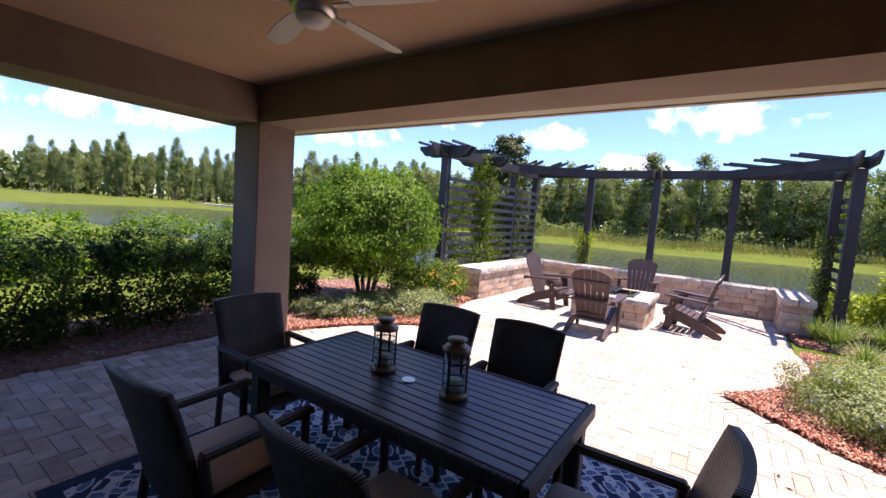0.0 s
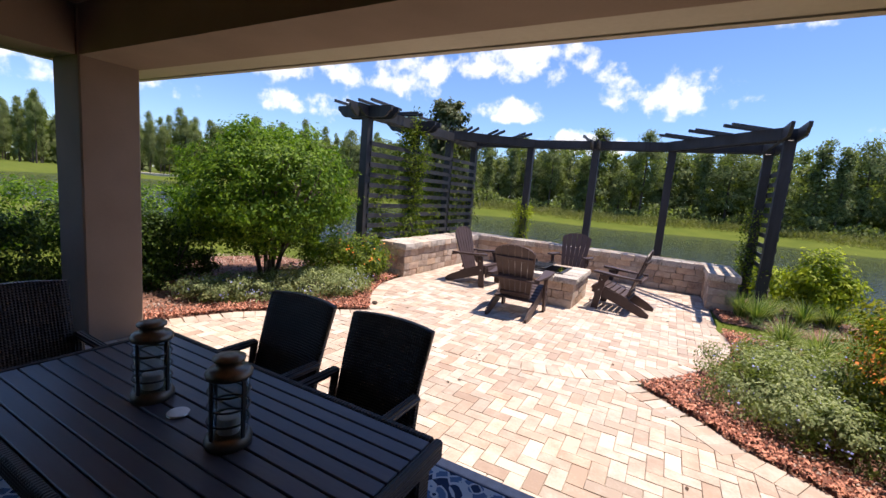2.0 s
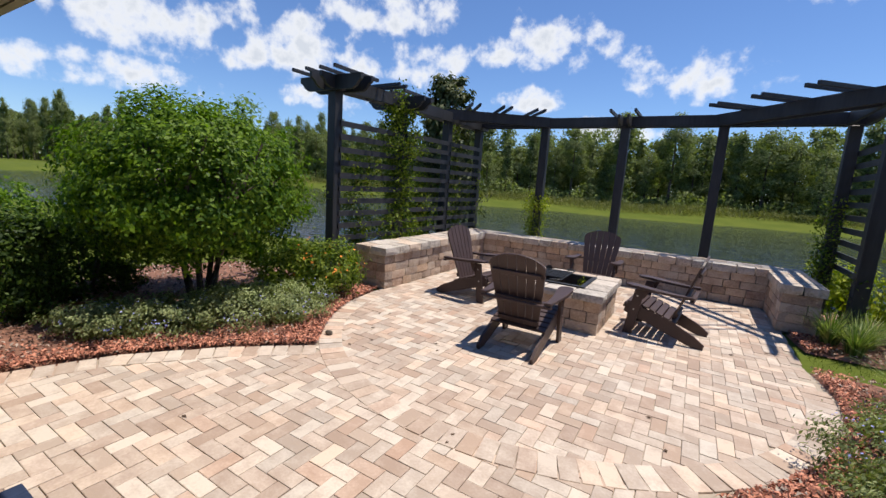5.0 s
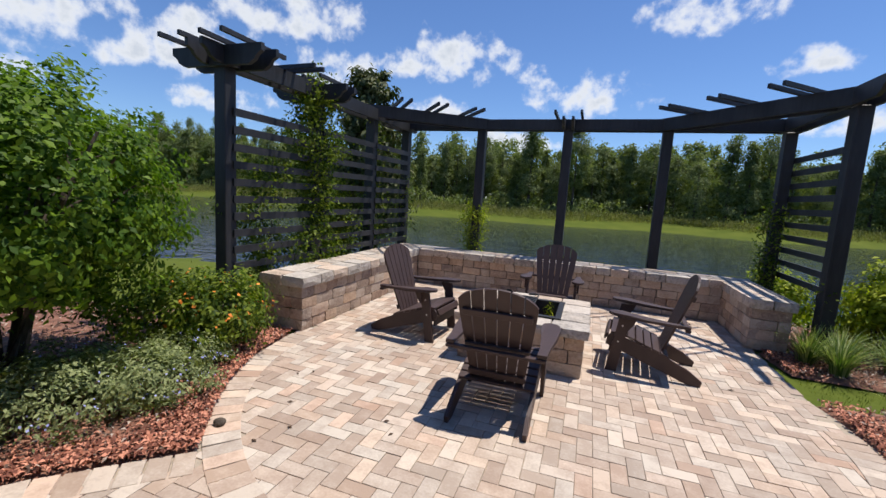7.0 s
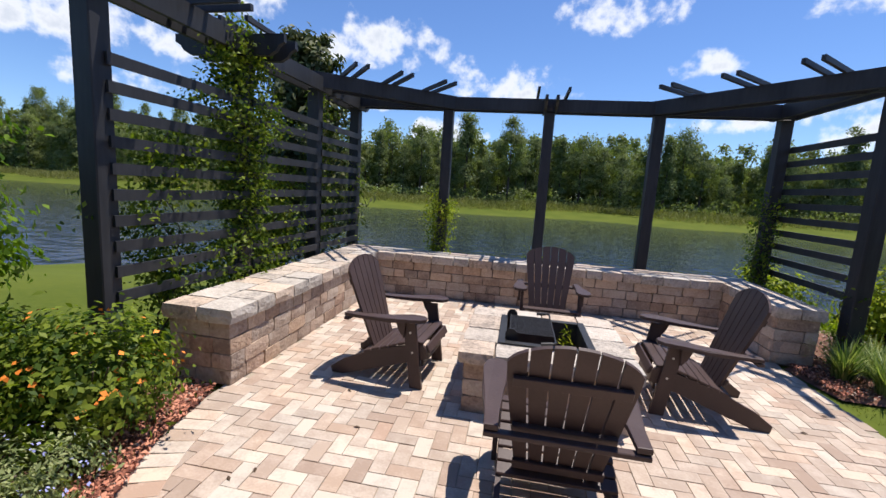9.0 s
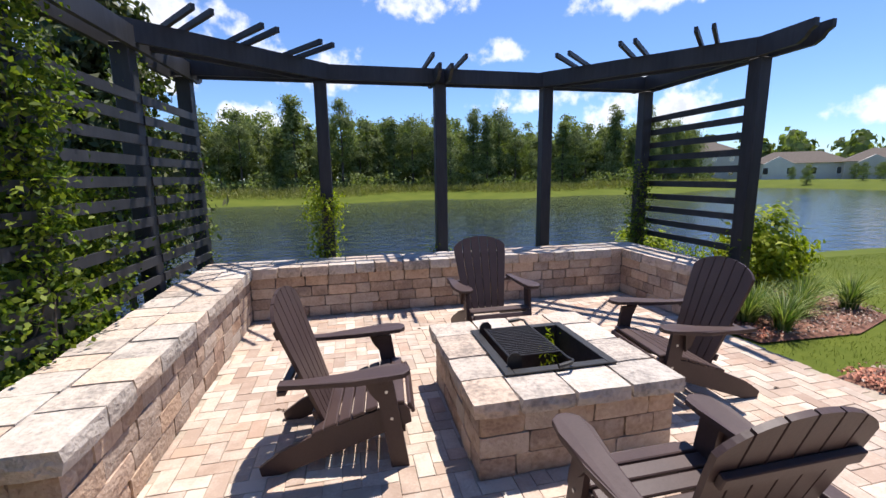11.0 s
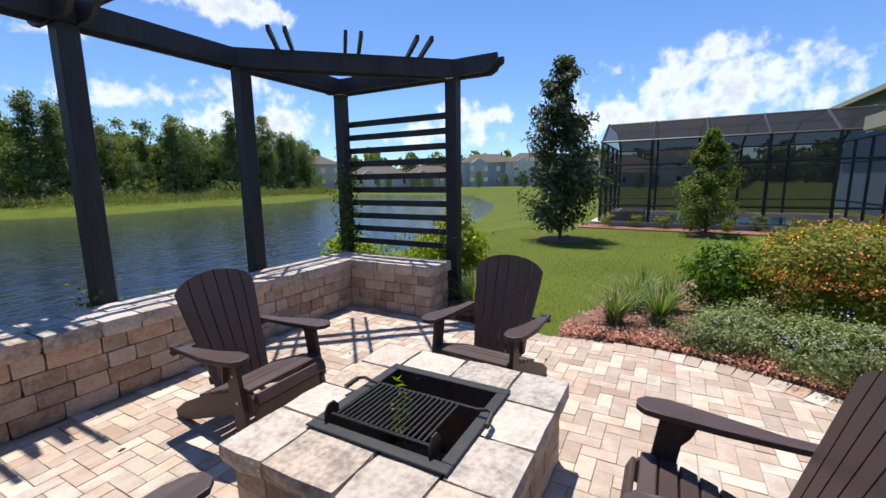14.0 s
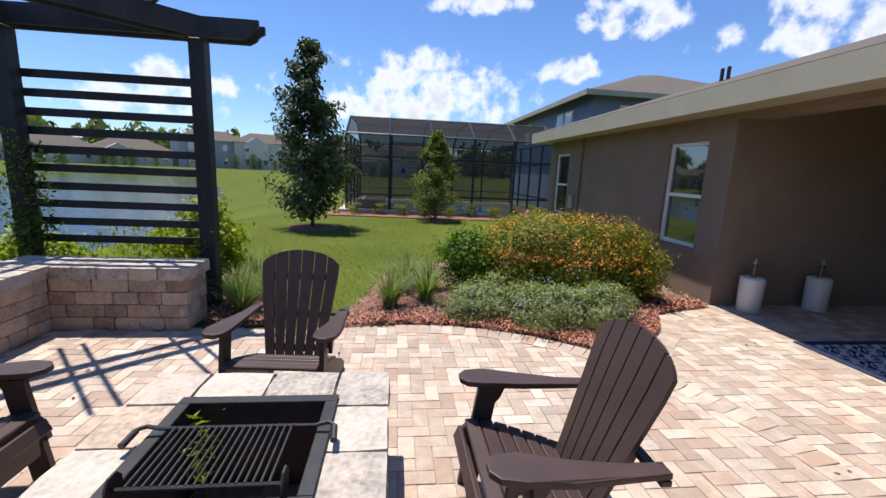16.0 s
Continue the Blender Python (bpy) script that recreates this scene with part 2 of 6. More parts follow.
def lathe(bm, profile, n=16, m=None):
    rings = [[bm.verts.new((r * cos(2 * pi * k / n), r * sin(2 * pi * k / n), z)) for k in range(n)] for r, z in profile]
    for a, b in zip(rings, rings[1:]):
        for k in range(n):
            bm.faces.new((a[k], a[(k + 1) % n], b[(k + 1) % n], b[k]))
    bm.faces.new(rings[0][::-1])
    bm.faces.new(rings[-1])
    if m is not None:
        bmesh.ops.transform(bm, matrix=m, verts=[v for r in rings for v in r])
    return bm


def tube(bm, pts, r0, r1=None, n=7):
    """A round bar along points, tapering from r0 to r1."""
    pts = [Vector(p) for p in pts]
    r1 = r0 if r1 is None else r1
    rings = []
    for i, p in enumerate(pts):
        d = (pts[min(i + 1, len(pts) - 1)] - pts[max(i - 1, 0)]).normalized()
        a = d.cross(Vector((0, 0, 1)) if abs(d.z) < 0.9 else Vector((1, 0, 0))).normalized()
        b = d.cross(a)
        r = r0 + (r1 - r0) * i / max(1, len(pts) - 1)
        rings.append([bm.verts.new(p + (a * cos(2 * pi * k / n) + b * sin(2 * pi * k / n)) * r) for k in range(n)])
    for a, b in zip(rings, rings[1:]):
        for k in range(n):
            bm.faces.new((a[k], b[k], b[(k + 1) % n], a[(k + 1) % n]))
    bm.faces.new(rings[0])
    bm.faces.new(rings[-1][::-1])
    return bm


def BM():
    return bmesh.new()


def mesh_of(bm, name, material):
    me = bpy.data.meshes.new(name)
    bm.to_mesh(me)
    bm.free()
    me.materials.append(material)
    return me


def piece(name, me, parent, m):
    ob = new(name, me)
    ob.parent = parent
    ob.matrix_basis = m
    return ob


def smoothstep(a, b, x):
    t = min(1.0, max(0.0, (x - a) / (b - a)))
    return t * t * (3 - 2 * t)


# ---- ground, lake ----
WATER = -0.85


def near_shore(x):
    return 14.5 + 1.2 * sin(x * 0.13) + (0.0 if x < 14 else (x - 14) * 0.43) - 0.26 * min(34.0, max(0.0, -x - 12))


def far_shore(x):
    return 47 + 2.5 * sin(x * 0.09 + 1) + 1.2 * sin(x * 0.31) + (0.0 if x < 14 else (x - 14) * 0.28)


def lake_depth(x, y):
    """Metres inside the lake's outline, negative on land."""
    d = min(y - near_shore(x), far_shore(x) - y, (62 - x), x + 75 + 0.4 * y)
    return d


def ground_z(x, y):
    d = lake_depth(x, y)
    if d > 0:
        return WATER - min(1.0, 0.3 * d)
    slope = smoothstep(0, 5.0, -d)
    z = WATER + (0.0 - WATER) * slope if y < 30 else WATER + 1.05 * smoothstep(-1, 11, -d)
    if x > 3 and y < 30:
        z -= 0.12 * smoothstep(3, 9, x) * slope
    return z - 0.035


def axis_steps(lo, hi, near_lo, near_hi, step, grow):
    v = list(np.arange(near_lo, near_hi + step / 2, step))
    s, x = step, near_hi
    while x < hi:
        s *= grow
        x += s
        v.append(x)
    s, x = step, near_lo
    while x > lo:
        s *= grow
        x -= s
        v.insert(0, x)
    return v


xs, ys = axis_steps(-1500, 1500, -22, 30, 0.8, 1.12), axis_steps(-1500, 1500, -6, 62, 0.8, 1.12)
gv = [(x, y, ground_z(x, y)) for y in ys for x in xs]
nx = len(xs)
gf = [(j * nx + i, j * nx + i + 1, (j + 1) * nx + i + 1, (j + 1) * nx + i) for j in range(len(ys) - 1) for i in range(nx - 1)]
me = bpy.data.meshes.new("ground")
me.from_pydata(gv, [], gf)
me.materials.append(M_GRASS)
me.polygons.foreach_set("use_smooth", [True] * len(me.polygons))
tagged(new("ground", me), "mown green lawn sloping to the pond", "ground", kind="structure")

M_WATER = bpy.data.materials.new("pond_water")
M_WATER.use_nodes = True
wb = M_WATER.node_tree.nodes["Principled BSDF"]
# Reflected sky blue is put into base colour and specular tint; level cut to darken
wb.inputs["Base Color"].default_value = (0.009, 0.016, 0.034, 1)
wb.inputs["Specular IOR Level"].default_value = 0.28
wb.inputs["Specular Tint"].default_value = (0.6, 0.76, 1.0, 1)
wb.inputs["Roughness"].default_value, wb.inputs["IOR"].default_value = 0.03, 1.33
n1, n2, b1 = (M_WATER.node_tree.nodes.new(k) for k in ("ShaderNodeTexNoise", "ShaderNodeMapping", "ShaderNodeBump"))
c1 = M_WATER.node_tree.nodes.new("ShaderNodeTexCoord")
n2.inputs["Scale"].default_value = (0.7, 1.6, 1)
n1.inputs["Scale"].default_value, n1.inputs["Detail"].default_value = 1.7, 4
b1.inputs["Strength"].default_value, b1.inputs["Distance"].default_value = 0.8, 0.075
for a, b in ((c1.outputs["Object"], n2.inputs[0]), (n2.outputs[0], n1.inputs["Vector"]), (n1.outputs["Fac"], b1.inputs["Height"]), (b1.outputs[0], wb.inputs["Normal"])):
    M_WATER.node_tree.links.new(a, b)
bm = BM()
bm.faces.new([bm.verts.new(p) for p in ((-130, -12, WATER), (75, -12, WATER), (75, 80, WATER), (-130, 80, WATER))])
tagged(part("water", bm, M_WATER), "dark rippled pond water reflecting the sky, with sky blue in its colour", "pond", kind="structure")

# ---- paved floor bed (joint sand under the pavers) ----
CX, CY, CR = -1.40, 6.94, 2.48


def paved(x, y):
    if -4.72 < x < 1.9 and -2.9 < y < 3.05:
        return True
    if (x - CX) ** 2 + (y - CY) ** 2 < (CR - 0.10) ** 2:
        return True
    if -3.87 < x < 1.0 and 7.05 < y < 10.25 and not (x > 0.96 and y > 9.0):
        return True
    if 3.0 <= y < 5.1:      # walkway between the two curved beds
        left = np.interp(y, (3.0, 3.86, 4.53, 5.05), (-4.38, -4.07, -3.55, -3.01))
        right = np.interp(y, (3.0, 3.5, 3.96, 4.25, 4.49, 4.93), (1.70, 1.58, 1.40, 0.90, 0.68, 0.17))
        return left + 0.09 < x < right - 0.09
    return False


bm = BM()
prism(bm, [(-4.72, -2.9), (1.9, -2.9), (1.9, 2.95), (1.70, 3.0), (1.58, 3.5), (1.40, 3.96), (0.90, 4.25), (0.68, 4.49), (0.19, 4.95), (-0.5, 5.2), (-2.4, 5.2), (-3.01, 5.05), (-3.55, 4.53), (-4.07, 3.86), (-4.38, 3.05), (-4.72, 3.0)], -0.3, -0.012)
prism(bm, [(CX + (CR + 0.03) * cos(2 * pi * k / 64), CY + (CR + 0.03) * sin(2 * pi * k / 64)) for k in range(64)], -0.3, -0.010)
prism(bm, [(-3.88, 7.1), (0.99, 7.1), (0.99, 10.3), (-3.88, 10.3)], -0.3, -0.008)
floor = tagged(part("floor", bm, M_JOINT), "tan and cream concrete pavers in random courses", "patio floor", kind="structure")

# ---- house ----
H_BEAM, H_CEIL, Y_F = 2.42, 2.80, 2.93
W1, W2, X_END, X_LAN = (2.30, 3.14), (6.95, 7.80), 8.22, 1.84    # windows, far corner and patio corner of the front wall


def wall(name, label, boxes, material=M_STUCCO):
    b = BM()
    for q in boxes:
        box(b, *q)
    return tagged(part(name, b, material), label, "wall", kind="structure")


yb = Y_F - 0.25
wall("wall_front", "brown stucco house wall with two windows", [
    (X_LAN, W1[0], yb, Y_F, -0.3, 2.75), (W1[1], W2[0], yb, Y_F, -0.3, 2.75), (W2[1], X_END, yb, Y_F, -0.3, 2.75),
    (*W1, yb, Y_F, -0.3, 0.68), (*W1, yb, Y_F, 2.18, 2.75), (*W2, yb, Y_F, -0.3, 0.68), (*W2, yb, Y_F, 2.18, 2.75)])
wall("wall_side", "brown stucco end wall of the house", [(X_END - 0.25, X_END, -9, yb - 0.002, -0.3, 2.75)])
wall("wall_lanai_side", "brown stucco side wall of the covered patio", [(X_LAN, X_LAN + 0.23, -2.9, yb - 0.002, -0.3, 2.81)])
wall("wall_back", "brown stucco back wall of the covered patio", [(-4.9, X_LAN + 0.23, -3.1, -2.9, -0.3, 2.81)])
wall("beam_front", "brown stucco beam over the patio opening", [(-4.06, X_LAN - 0.002, Y_F - 0.43, Y_F, H_BEAM, 2.83)])
wall("beam_left", "brown stucco beam over the side opening", [(-4.53, -4.08, -2.9, Y_F - 0.45, H_BEAM, 2.83)])
bm = BM()
box(bm, -4.53, -4.06, Y_F - 0.44, Y_F, -0.3, 2.83, 0.012)
tagged(part("column", bm, M_STUCCO), "square brown stucco patio column", "column", kind="structure")
bm = BM()
box(bm, -4.52, X_LAN + 0.01, -2.95, Y_F - 0.02, H_CEIL, H_CEIL + 0.06)
tagged(part("ceiling", bm, M_CEIL), "tan painted ceiling of the covered patio", "ceiling", kind="structure")
# hip roof with eaves
e0, e1, ye, z0, zr = -4.98, 8.62, 3.38, 2.75, 4.95
bm = BM()
v = [bm.verts.new(p) for p in ((e0, ye, z0), (e1, ye, z0), (e1, -10, z0), (e0, -10, z0), (e0 + 5, -3.2, zr), (e1 - 5, -3.2, zr))]
for f in ((0, 1, 5, 4), (1, 2, 5), (2, 3, 4, 5), (3, 0, 4)):
    bm.faces.new([v[i] for i in f])
roof = tagged(part("roof", bm, M_SHINGLE), "brown asphalt shingle hip roof", "roof", kind="structure")
bm = BM()
box(bm, e0, e1, ye - 0.05, ye, 2.48, 2.745)
box(bm, e1 - 0.05, e1, -10, ye - 0.052, 2.48, 2.745)
box(bm, e0, e0 + 0.05, -10, ye - 0.052, 2.48, 2.745)
tagged(part("trim_fascia", bm, M_FASCIA), "pale olive painted eave fascia", "fascia", kind="structure")
bm = BM()
box(bm, e0 + 0.05, e1 - 0.05, Y_F + 0.002, ye - 0.052, 2.49, 2.51)
box(bm, X_END + 0.002, e1 - 0.05, -10, Y_F, 2.49, 2.51)
box(bm, e0 + 0.05, -4.54, -10, Y_F, 2.49, 2.51)
tagged(part("trim_soffit", bm, M_FASCIA), "pale olive painted soffit", "soffit", kind="structure")


# ---- stone seat wall ----
def stone_mesh(seed, name, material, rough=0.02):
    """A unit block with worn, uneven edges."""
    rnd = random.Random(seed)
    b = BM()
    bmesh.ops.create_cube(b, size=1.0)
    bmesh.ops.subdivide_edges(b, edges=b.edges[:], cuts=1, use_grid_fill=True)
    for v in b.verts:
        k = sum(abs(c) > 0.49 for c in v.co)
        pull = {1: 0.02, 2: -0.018, 3: -0.045}.get(k, 0)
        v.co *= 1 + pull
        v.co += Vector([rnd.uniform(-1, 1) * rough for _ in range(3)])
    return mesh_of(b, name, material)


STONES = [stone_mesh(i, "stone", M_STONE) for i in range(7)]
CAPS = [stone_mesh(20 + i, "cap_stone", M_CAP, 0.018) for i in range(6)]
rs = random.Random(4)


def course_wall(owner, a, b, z0, z1, courses, out, depth=0.11, lens=(0.16, 0.36)):
    """Rows of blocks along a face from a to b; out is the way the face looks."""
    a, b, out = Vector((*a, 0)), Vector((*b, 0)), Vector((*out, 0))
    d = (b - a)
    length = d.length
    d.normalize()
    h = (z1 - z0) / courses
    turn = Matrix((d, -out, (0, 0, 1))).transposed().to_4x4()
    for r in range(courses):
        x = 0.0
        while x < length - 0.001:
            w = rs.uniform(*lens)
            if length - x - w < 0.12:
                w = length - x
            c = a + d * (x + w / 2) - out * (depth / 2 - rs.uniform(-0.004, 0.006))
            hh = h - 0.004
            piece("stone", rs.choice(STONES), owner, Matrix.Translation((c.x, c.y, z0 + h * (r + 0.5))) @ turn @ Matrix.Diagonal((w - 0.004, depth, hh, 1)))
            x += w


def cap_row(owner, x0, x1, y0, y1, z0, z1, along, lens=(0.26, 0.42), rows=1):
    lo, hi = (x0, x1) if along == "x" else (y0, y1)
    wlo, whi = (y0, y1) if along == "x" else (x0, x1)
    for r in range(rows):
        a, b = wlo + (whi - wlo) * r / rows, wlo + (whi - wlo) * (r + 1) / rows
        p = lo
        while p < hi - 0.001:
            w = rs.uniform(*lens)
            if hi - p - w < 0.15:
                w = hi - p
            cx, cy, sx, sy = (p + w / 2, (a + b) / 2, w, b - a) if along == "x" else ((a + b) / 2, p + w / 2, b - a, w)
            piece("cap_stone", rs.choice(CAPS), owner, Matrix.Translation((cx, cy, (z0 + z1) / 2 + rs.uniform(-0.003, 0.003))) @ Matrix.Diagonal((sx - 0.006, sy - 0.006, z1 - z0, 1)))
            p += w


SW_H, CAP_T = 0.61, 0.115
seat = thing("seat_wall", "tan stone block seat wall around the patio, cap stones coloured sunlit-pale", "seat wall", Matrix.Translation((-1.5, 10.4, 0)))
seat.matrix_basis = Matrix()
bm = BM()
box(bm, -4.30, -3.90, 7.12, 10.66, -0.2, SW_H - CAP_T - 0.005)
box(bm, -3.898, 1.27, 10.33, 10.66, -0.2, SW_H - CAP_T - 0.005)
box(bm, 0.98, 1.27, 9.14, 10.328, -0.2, SW_H - CAP_T - 0.005)
part("core", bm, M_CORE, seat)
zt = SW_H - CAP_T
course_wall(seat, (-3.84, 7.04), (-3.84, 10.27), 0, zt, 4, (1, 0), lens=(0.15, 0.34))
course_wall(seat, (-4.36, 7.04), (-3.84, 7.04), 0, zt, 4, (0, -1))
course_wall(seat, (-4.36, 7.04), (-4.36, 10.72), 0, zt, 4, (-1, 0), lens=(0.3, 0.5))
course_wall(seat, (-3.84, 10.27), (0.93, 10.27), 0, zt, 4, (0, -1), lens=(0.15, 0.34))
course_wall(seat, (0.93, 9.08), (0.93, 10.27), 0, zt, 4, (-1, 0), lens=(0.15, 0.34))
course_wall(seat, (0.93, 9.08), (1.33, 9.08), 0, zt, 4, (0, -1))
course_wall(seat, (1.33, 9.08), (1.33, 10.72), 0, zt, 4, (1, 0))
cap_row(seat, -4.40, -3.80, 7.0, 10.23, zt, SW_H, "y", (0.19, 0.34), 2)
cap_row(seat, -4.40, 1.37, 10.23, 10.76, zt, SW_H, "x", (0.19, 0.34), 2)
cap_row(seat, 0.89, 1.37, 9.04, 10.23, zt, SW_H, "y", (0.19, 0.34), 2)

# ---- fire pit ----
FX0, FX1, FY0, FY1, FH = -2.13, -0.86, 7.15, 8.39, 0.465
pit = thing("fire_pit", "square tan stone block fire pit with a black steel liner", "fire pit")
bm = BM()
for q in ((FX0 + 0.1, FX0 + 0.24, FY0 + 0.1, FY1 - 0.1), (FX1 - 0.24, FX1 - 0.1, FY0 + 0.1, FY1 - 0.1), (FX0 + 0.242, FX1 - 0.242, FY0 + 0.1, FY0 + 0.22), (FX0 + 0.242, FX1 - 0.242, FY1 - 0.22, FY1 - 0.1)):
    box(bm, *q, -0.1, FH - 0.09)
part("core", bm, M_CORE, pit)
i = 0.045
course_wall(pit, (FX0 + i, FY0 + i), (FX1 - i, FY0 + i), 0, FH - 0.085, 3, (0, -1))
course_wall(pit, (FX0 + i, FY1 - i), (FX1 - i, FY1 - i), 0, FH - 0.085, 3, (0, 1))
course_wall(pit, (FX0 + i, FY0 + i), (FX0 + i, FY1 - i), 0, FH - 0.085, 3, (-1, 0))
course_wall(pit, (FX1 - i, FY0 + i), (FX1 - i, FY1 - i), 0, FH - 0.085, 3, (1, 0))
IX0, IX1, IY0, IY1 = -1.815, -1.18, 7.45, 8.095
cap_row(pit, FX0, FX1, FY0, IY0 - 0.02, FH - 0.085, FH, "x", (0.25, 0.36))
cap_row(pit, FX0, FX1, IY1 + 0.02, FY1, FH - 0.085, FH, "x", (0.25, 0.36))
cap_row(pit, FX0, IX0 - 0.02, IY0 - 0.02, IY1 + 0.02, FH - 0.085, FH, "y", (0.25, 0.36))
cap_row(pit, IX1 + 0.02, FX1, IY0 - 0.02, IY1 + 0.02, FH - 0.085, FH, "y", (0.25, 0.36))
for q in ((IX0, IX0 + 0.012, IY0, IY1), (IX1 - 0.012, IX1, IY0, IY1), (IX0 + 0.013, IX1 - 0.013, IY0, IY0 + 0.012), (IX0 + 0.013, IX1 - 0.013, IY1 - 0.012, IY1)):
    bm = BM()
    box(bm, *q, 0.03, FH + 0.012)
    part("liner_wall", bm, M_STEEL, pit, "black steel fire liner")
for q in ((IX0 - 0.045, IX0 + 0.013, IY0 - 0.045, IY1 + 0.045), (IX1 - 0.013, IX1 + 0.045, IY0 - 0.045, IY1 + 0.045), (IX0 + 0.014, IX1 - 0.014, IY0 - 0.045, IY0 + 0.013), (IX0 + 0.014, IX1 - 0.014, IY1 - 0.013, IY1 + 0.045)):
    bm = BM()
    box(bm, *q, FH + 0.006, FH + 0.016, 0.003)
    part("rim", bm, M_METAL, pit, "black steel rim")
bm = BM()
box(bm, IX0 + 0.02, IX1 - 0.02, IY0 + 0.02, IY1 - 0.02, 0.0, 0.03)
part("ash_bed", bm, M_MULCH, pit, "dark ash bed with leaves")

# ---- pergola ----
PZ = 2.80
perg = thing("pergola", "dark stained wooden corner pergola with slatted screens", "pergola")
POSTS = [(-4.66, 6.80), (-4.60, 8.26), (-4.56, 9.70), (-4.50, 10.96), (-2.97, 10.92), (-1.46, 10.92), (0.06, 10.92), (1.68, 10.96), (1.65, 9.15)]
for x, y in POSTS:
    bm = BM()
    box(bm, x - 0.075, x + 0.075, y - 0.075, y + 0.075, ground_z(x, y) - 0.3, PZ, 0.008)
    part("post", bm, M_STAIN, perg)


def beam(a, b, z0, z1, over=0.0, t=0.045, notch=True, gap=0.0, parent=perg, name="beam"):
    """A joist from a to b with shaped ends that reach past by over."""
    a, b = Vector(a), Vector(b)
    d = (b - a).normalized()
    o0, o1 = over if isinstance(over, tuple) else (over, over)
    a, b = a - d * o0, b + d * o1
    n = (b - a).length
    h = z1 - z0
    e = 0.16 if notch else 0.0
    pr = [(0, h), (0, h * 0.62), (e * 0.35, h * 0.45), (e * 0.55, h * 0.2), (e, 0), (n - e, 0), (n - e * 0.55, h * 0.2), (n - e * 0.35, h * 0.45), (n, h * 0.62), (n, h)] if notch else [(0, 0), (n, 0), (n, h), (0, h)]
    m = Matrix.Translation((a.x, a.y, z0)) @ Matrix.Rotation(atan2(d.y, d.x), 4, "Z") @ Matrix.Translation((0, gap, 0)) @ Matrix.Rotation(pi / 2, 4, "X")
    bm = BM()
    prism(bm, pr, -t / 2, t / 2, m)
    return part(name, bm, M_STAIN, parent)


def pair(a, b, z0, z1, over=0.0, notch=True):
    for g in (-0.098, 0.098):
        beam(a, b, z0, z1, over, gap=g, notch=notch)


L0, L1, L2, LC, B, C, Dp, RC, RF = POSTS
pair(L0, LC, PZ - 0.045, PZ + 0.135, (0.35, 0.3))
pair(LC, RC, PZ + 0.006, PZ + 0.182, 0.3)
pair(RC, RF, PZ + 0.0, PZ + 0.186, (0.3, 0.62))
pair(L2, B, PZ + 0.003, PZ + 0.192, 0.06, notch=False)
pair(Dp, RF, PZ + 0.003, PZ + 0.192, 0.06, notch=False)


def sticks(a, b, ts, length, z, inward, gapd=0.075):
    """Pairs of thin purlins lying across a beam."""
    a, b = Vector(a), Vector(b)
    d = (b - a).normalized()
    n = Vector((-d.y, d.x))
    if n.dot(Vector((CX, CY)) - a) < 0:
        n = -n
    for t in ts:
        for s in (-gapd, gapd):
            p = a + (b - a) * t + d * s
            beam(p - n * (length - inward), p + n * inward, z, z + 0.05, 0, t=0.035, notch=False, name="purlin")


sticks(Dp, RF, (0.2, 0.5, 0.8), 1.35, PZ + 0.193, 0.7)
sticks(L2, B, (0.21, 0.505, 0.82), 1.35, PZ + 0.193, 0.7)
sticks(B, Dp, (0.5,), 1.0, PZ + 0.183, 0.6, 0.2)
sticks(L0, L1, (0.55,), 1.0, PZ + 0.137, 0.55)
# short crossing beams with carved ends over the side screen, purlins along them
for yy in (L0[1], L1[1]):
    for g in (-0.10, 0.10):
        beam((L0[0] - 0.58, yy + g), (L0[0] + 0.58, yy + g), PZ - 0.06, PZ + 0.132, 0.0)
    for xx in (-0.38, -0.12, 0.14, 0.40):
        beam((L0[0] + xx, yy - 0.42), (L0[0] + xx, yy + 0.42), PZ + 0.137, PZ + 0.18, 0, t=0.035, notch=False, name="purlin")
for g in (-0.075, 0.075):
    beam((C[0] + g, C[1] - 0.42), (C[0] + g, C[1] + 0.42), PZ + 0.0, PZ + 0.17, 0.0, t=0.04)
for a, b, zs, zb, dz in ((L0, L1, 10, 0.64, 0.182), (L1, L2, 10, 0.66, 0.182), (L2, LC, 10, 0.66, 0.182), (RC, RF, 10, 0.68, 0.186)):
    for k in range(zs):
        z = zb + dz * k
        beam(a, b, z, z + 0.08, -0.02, t=0.022, notch=False, gap=-0.09 if a is not RC else 0.09, name="slat")


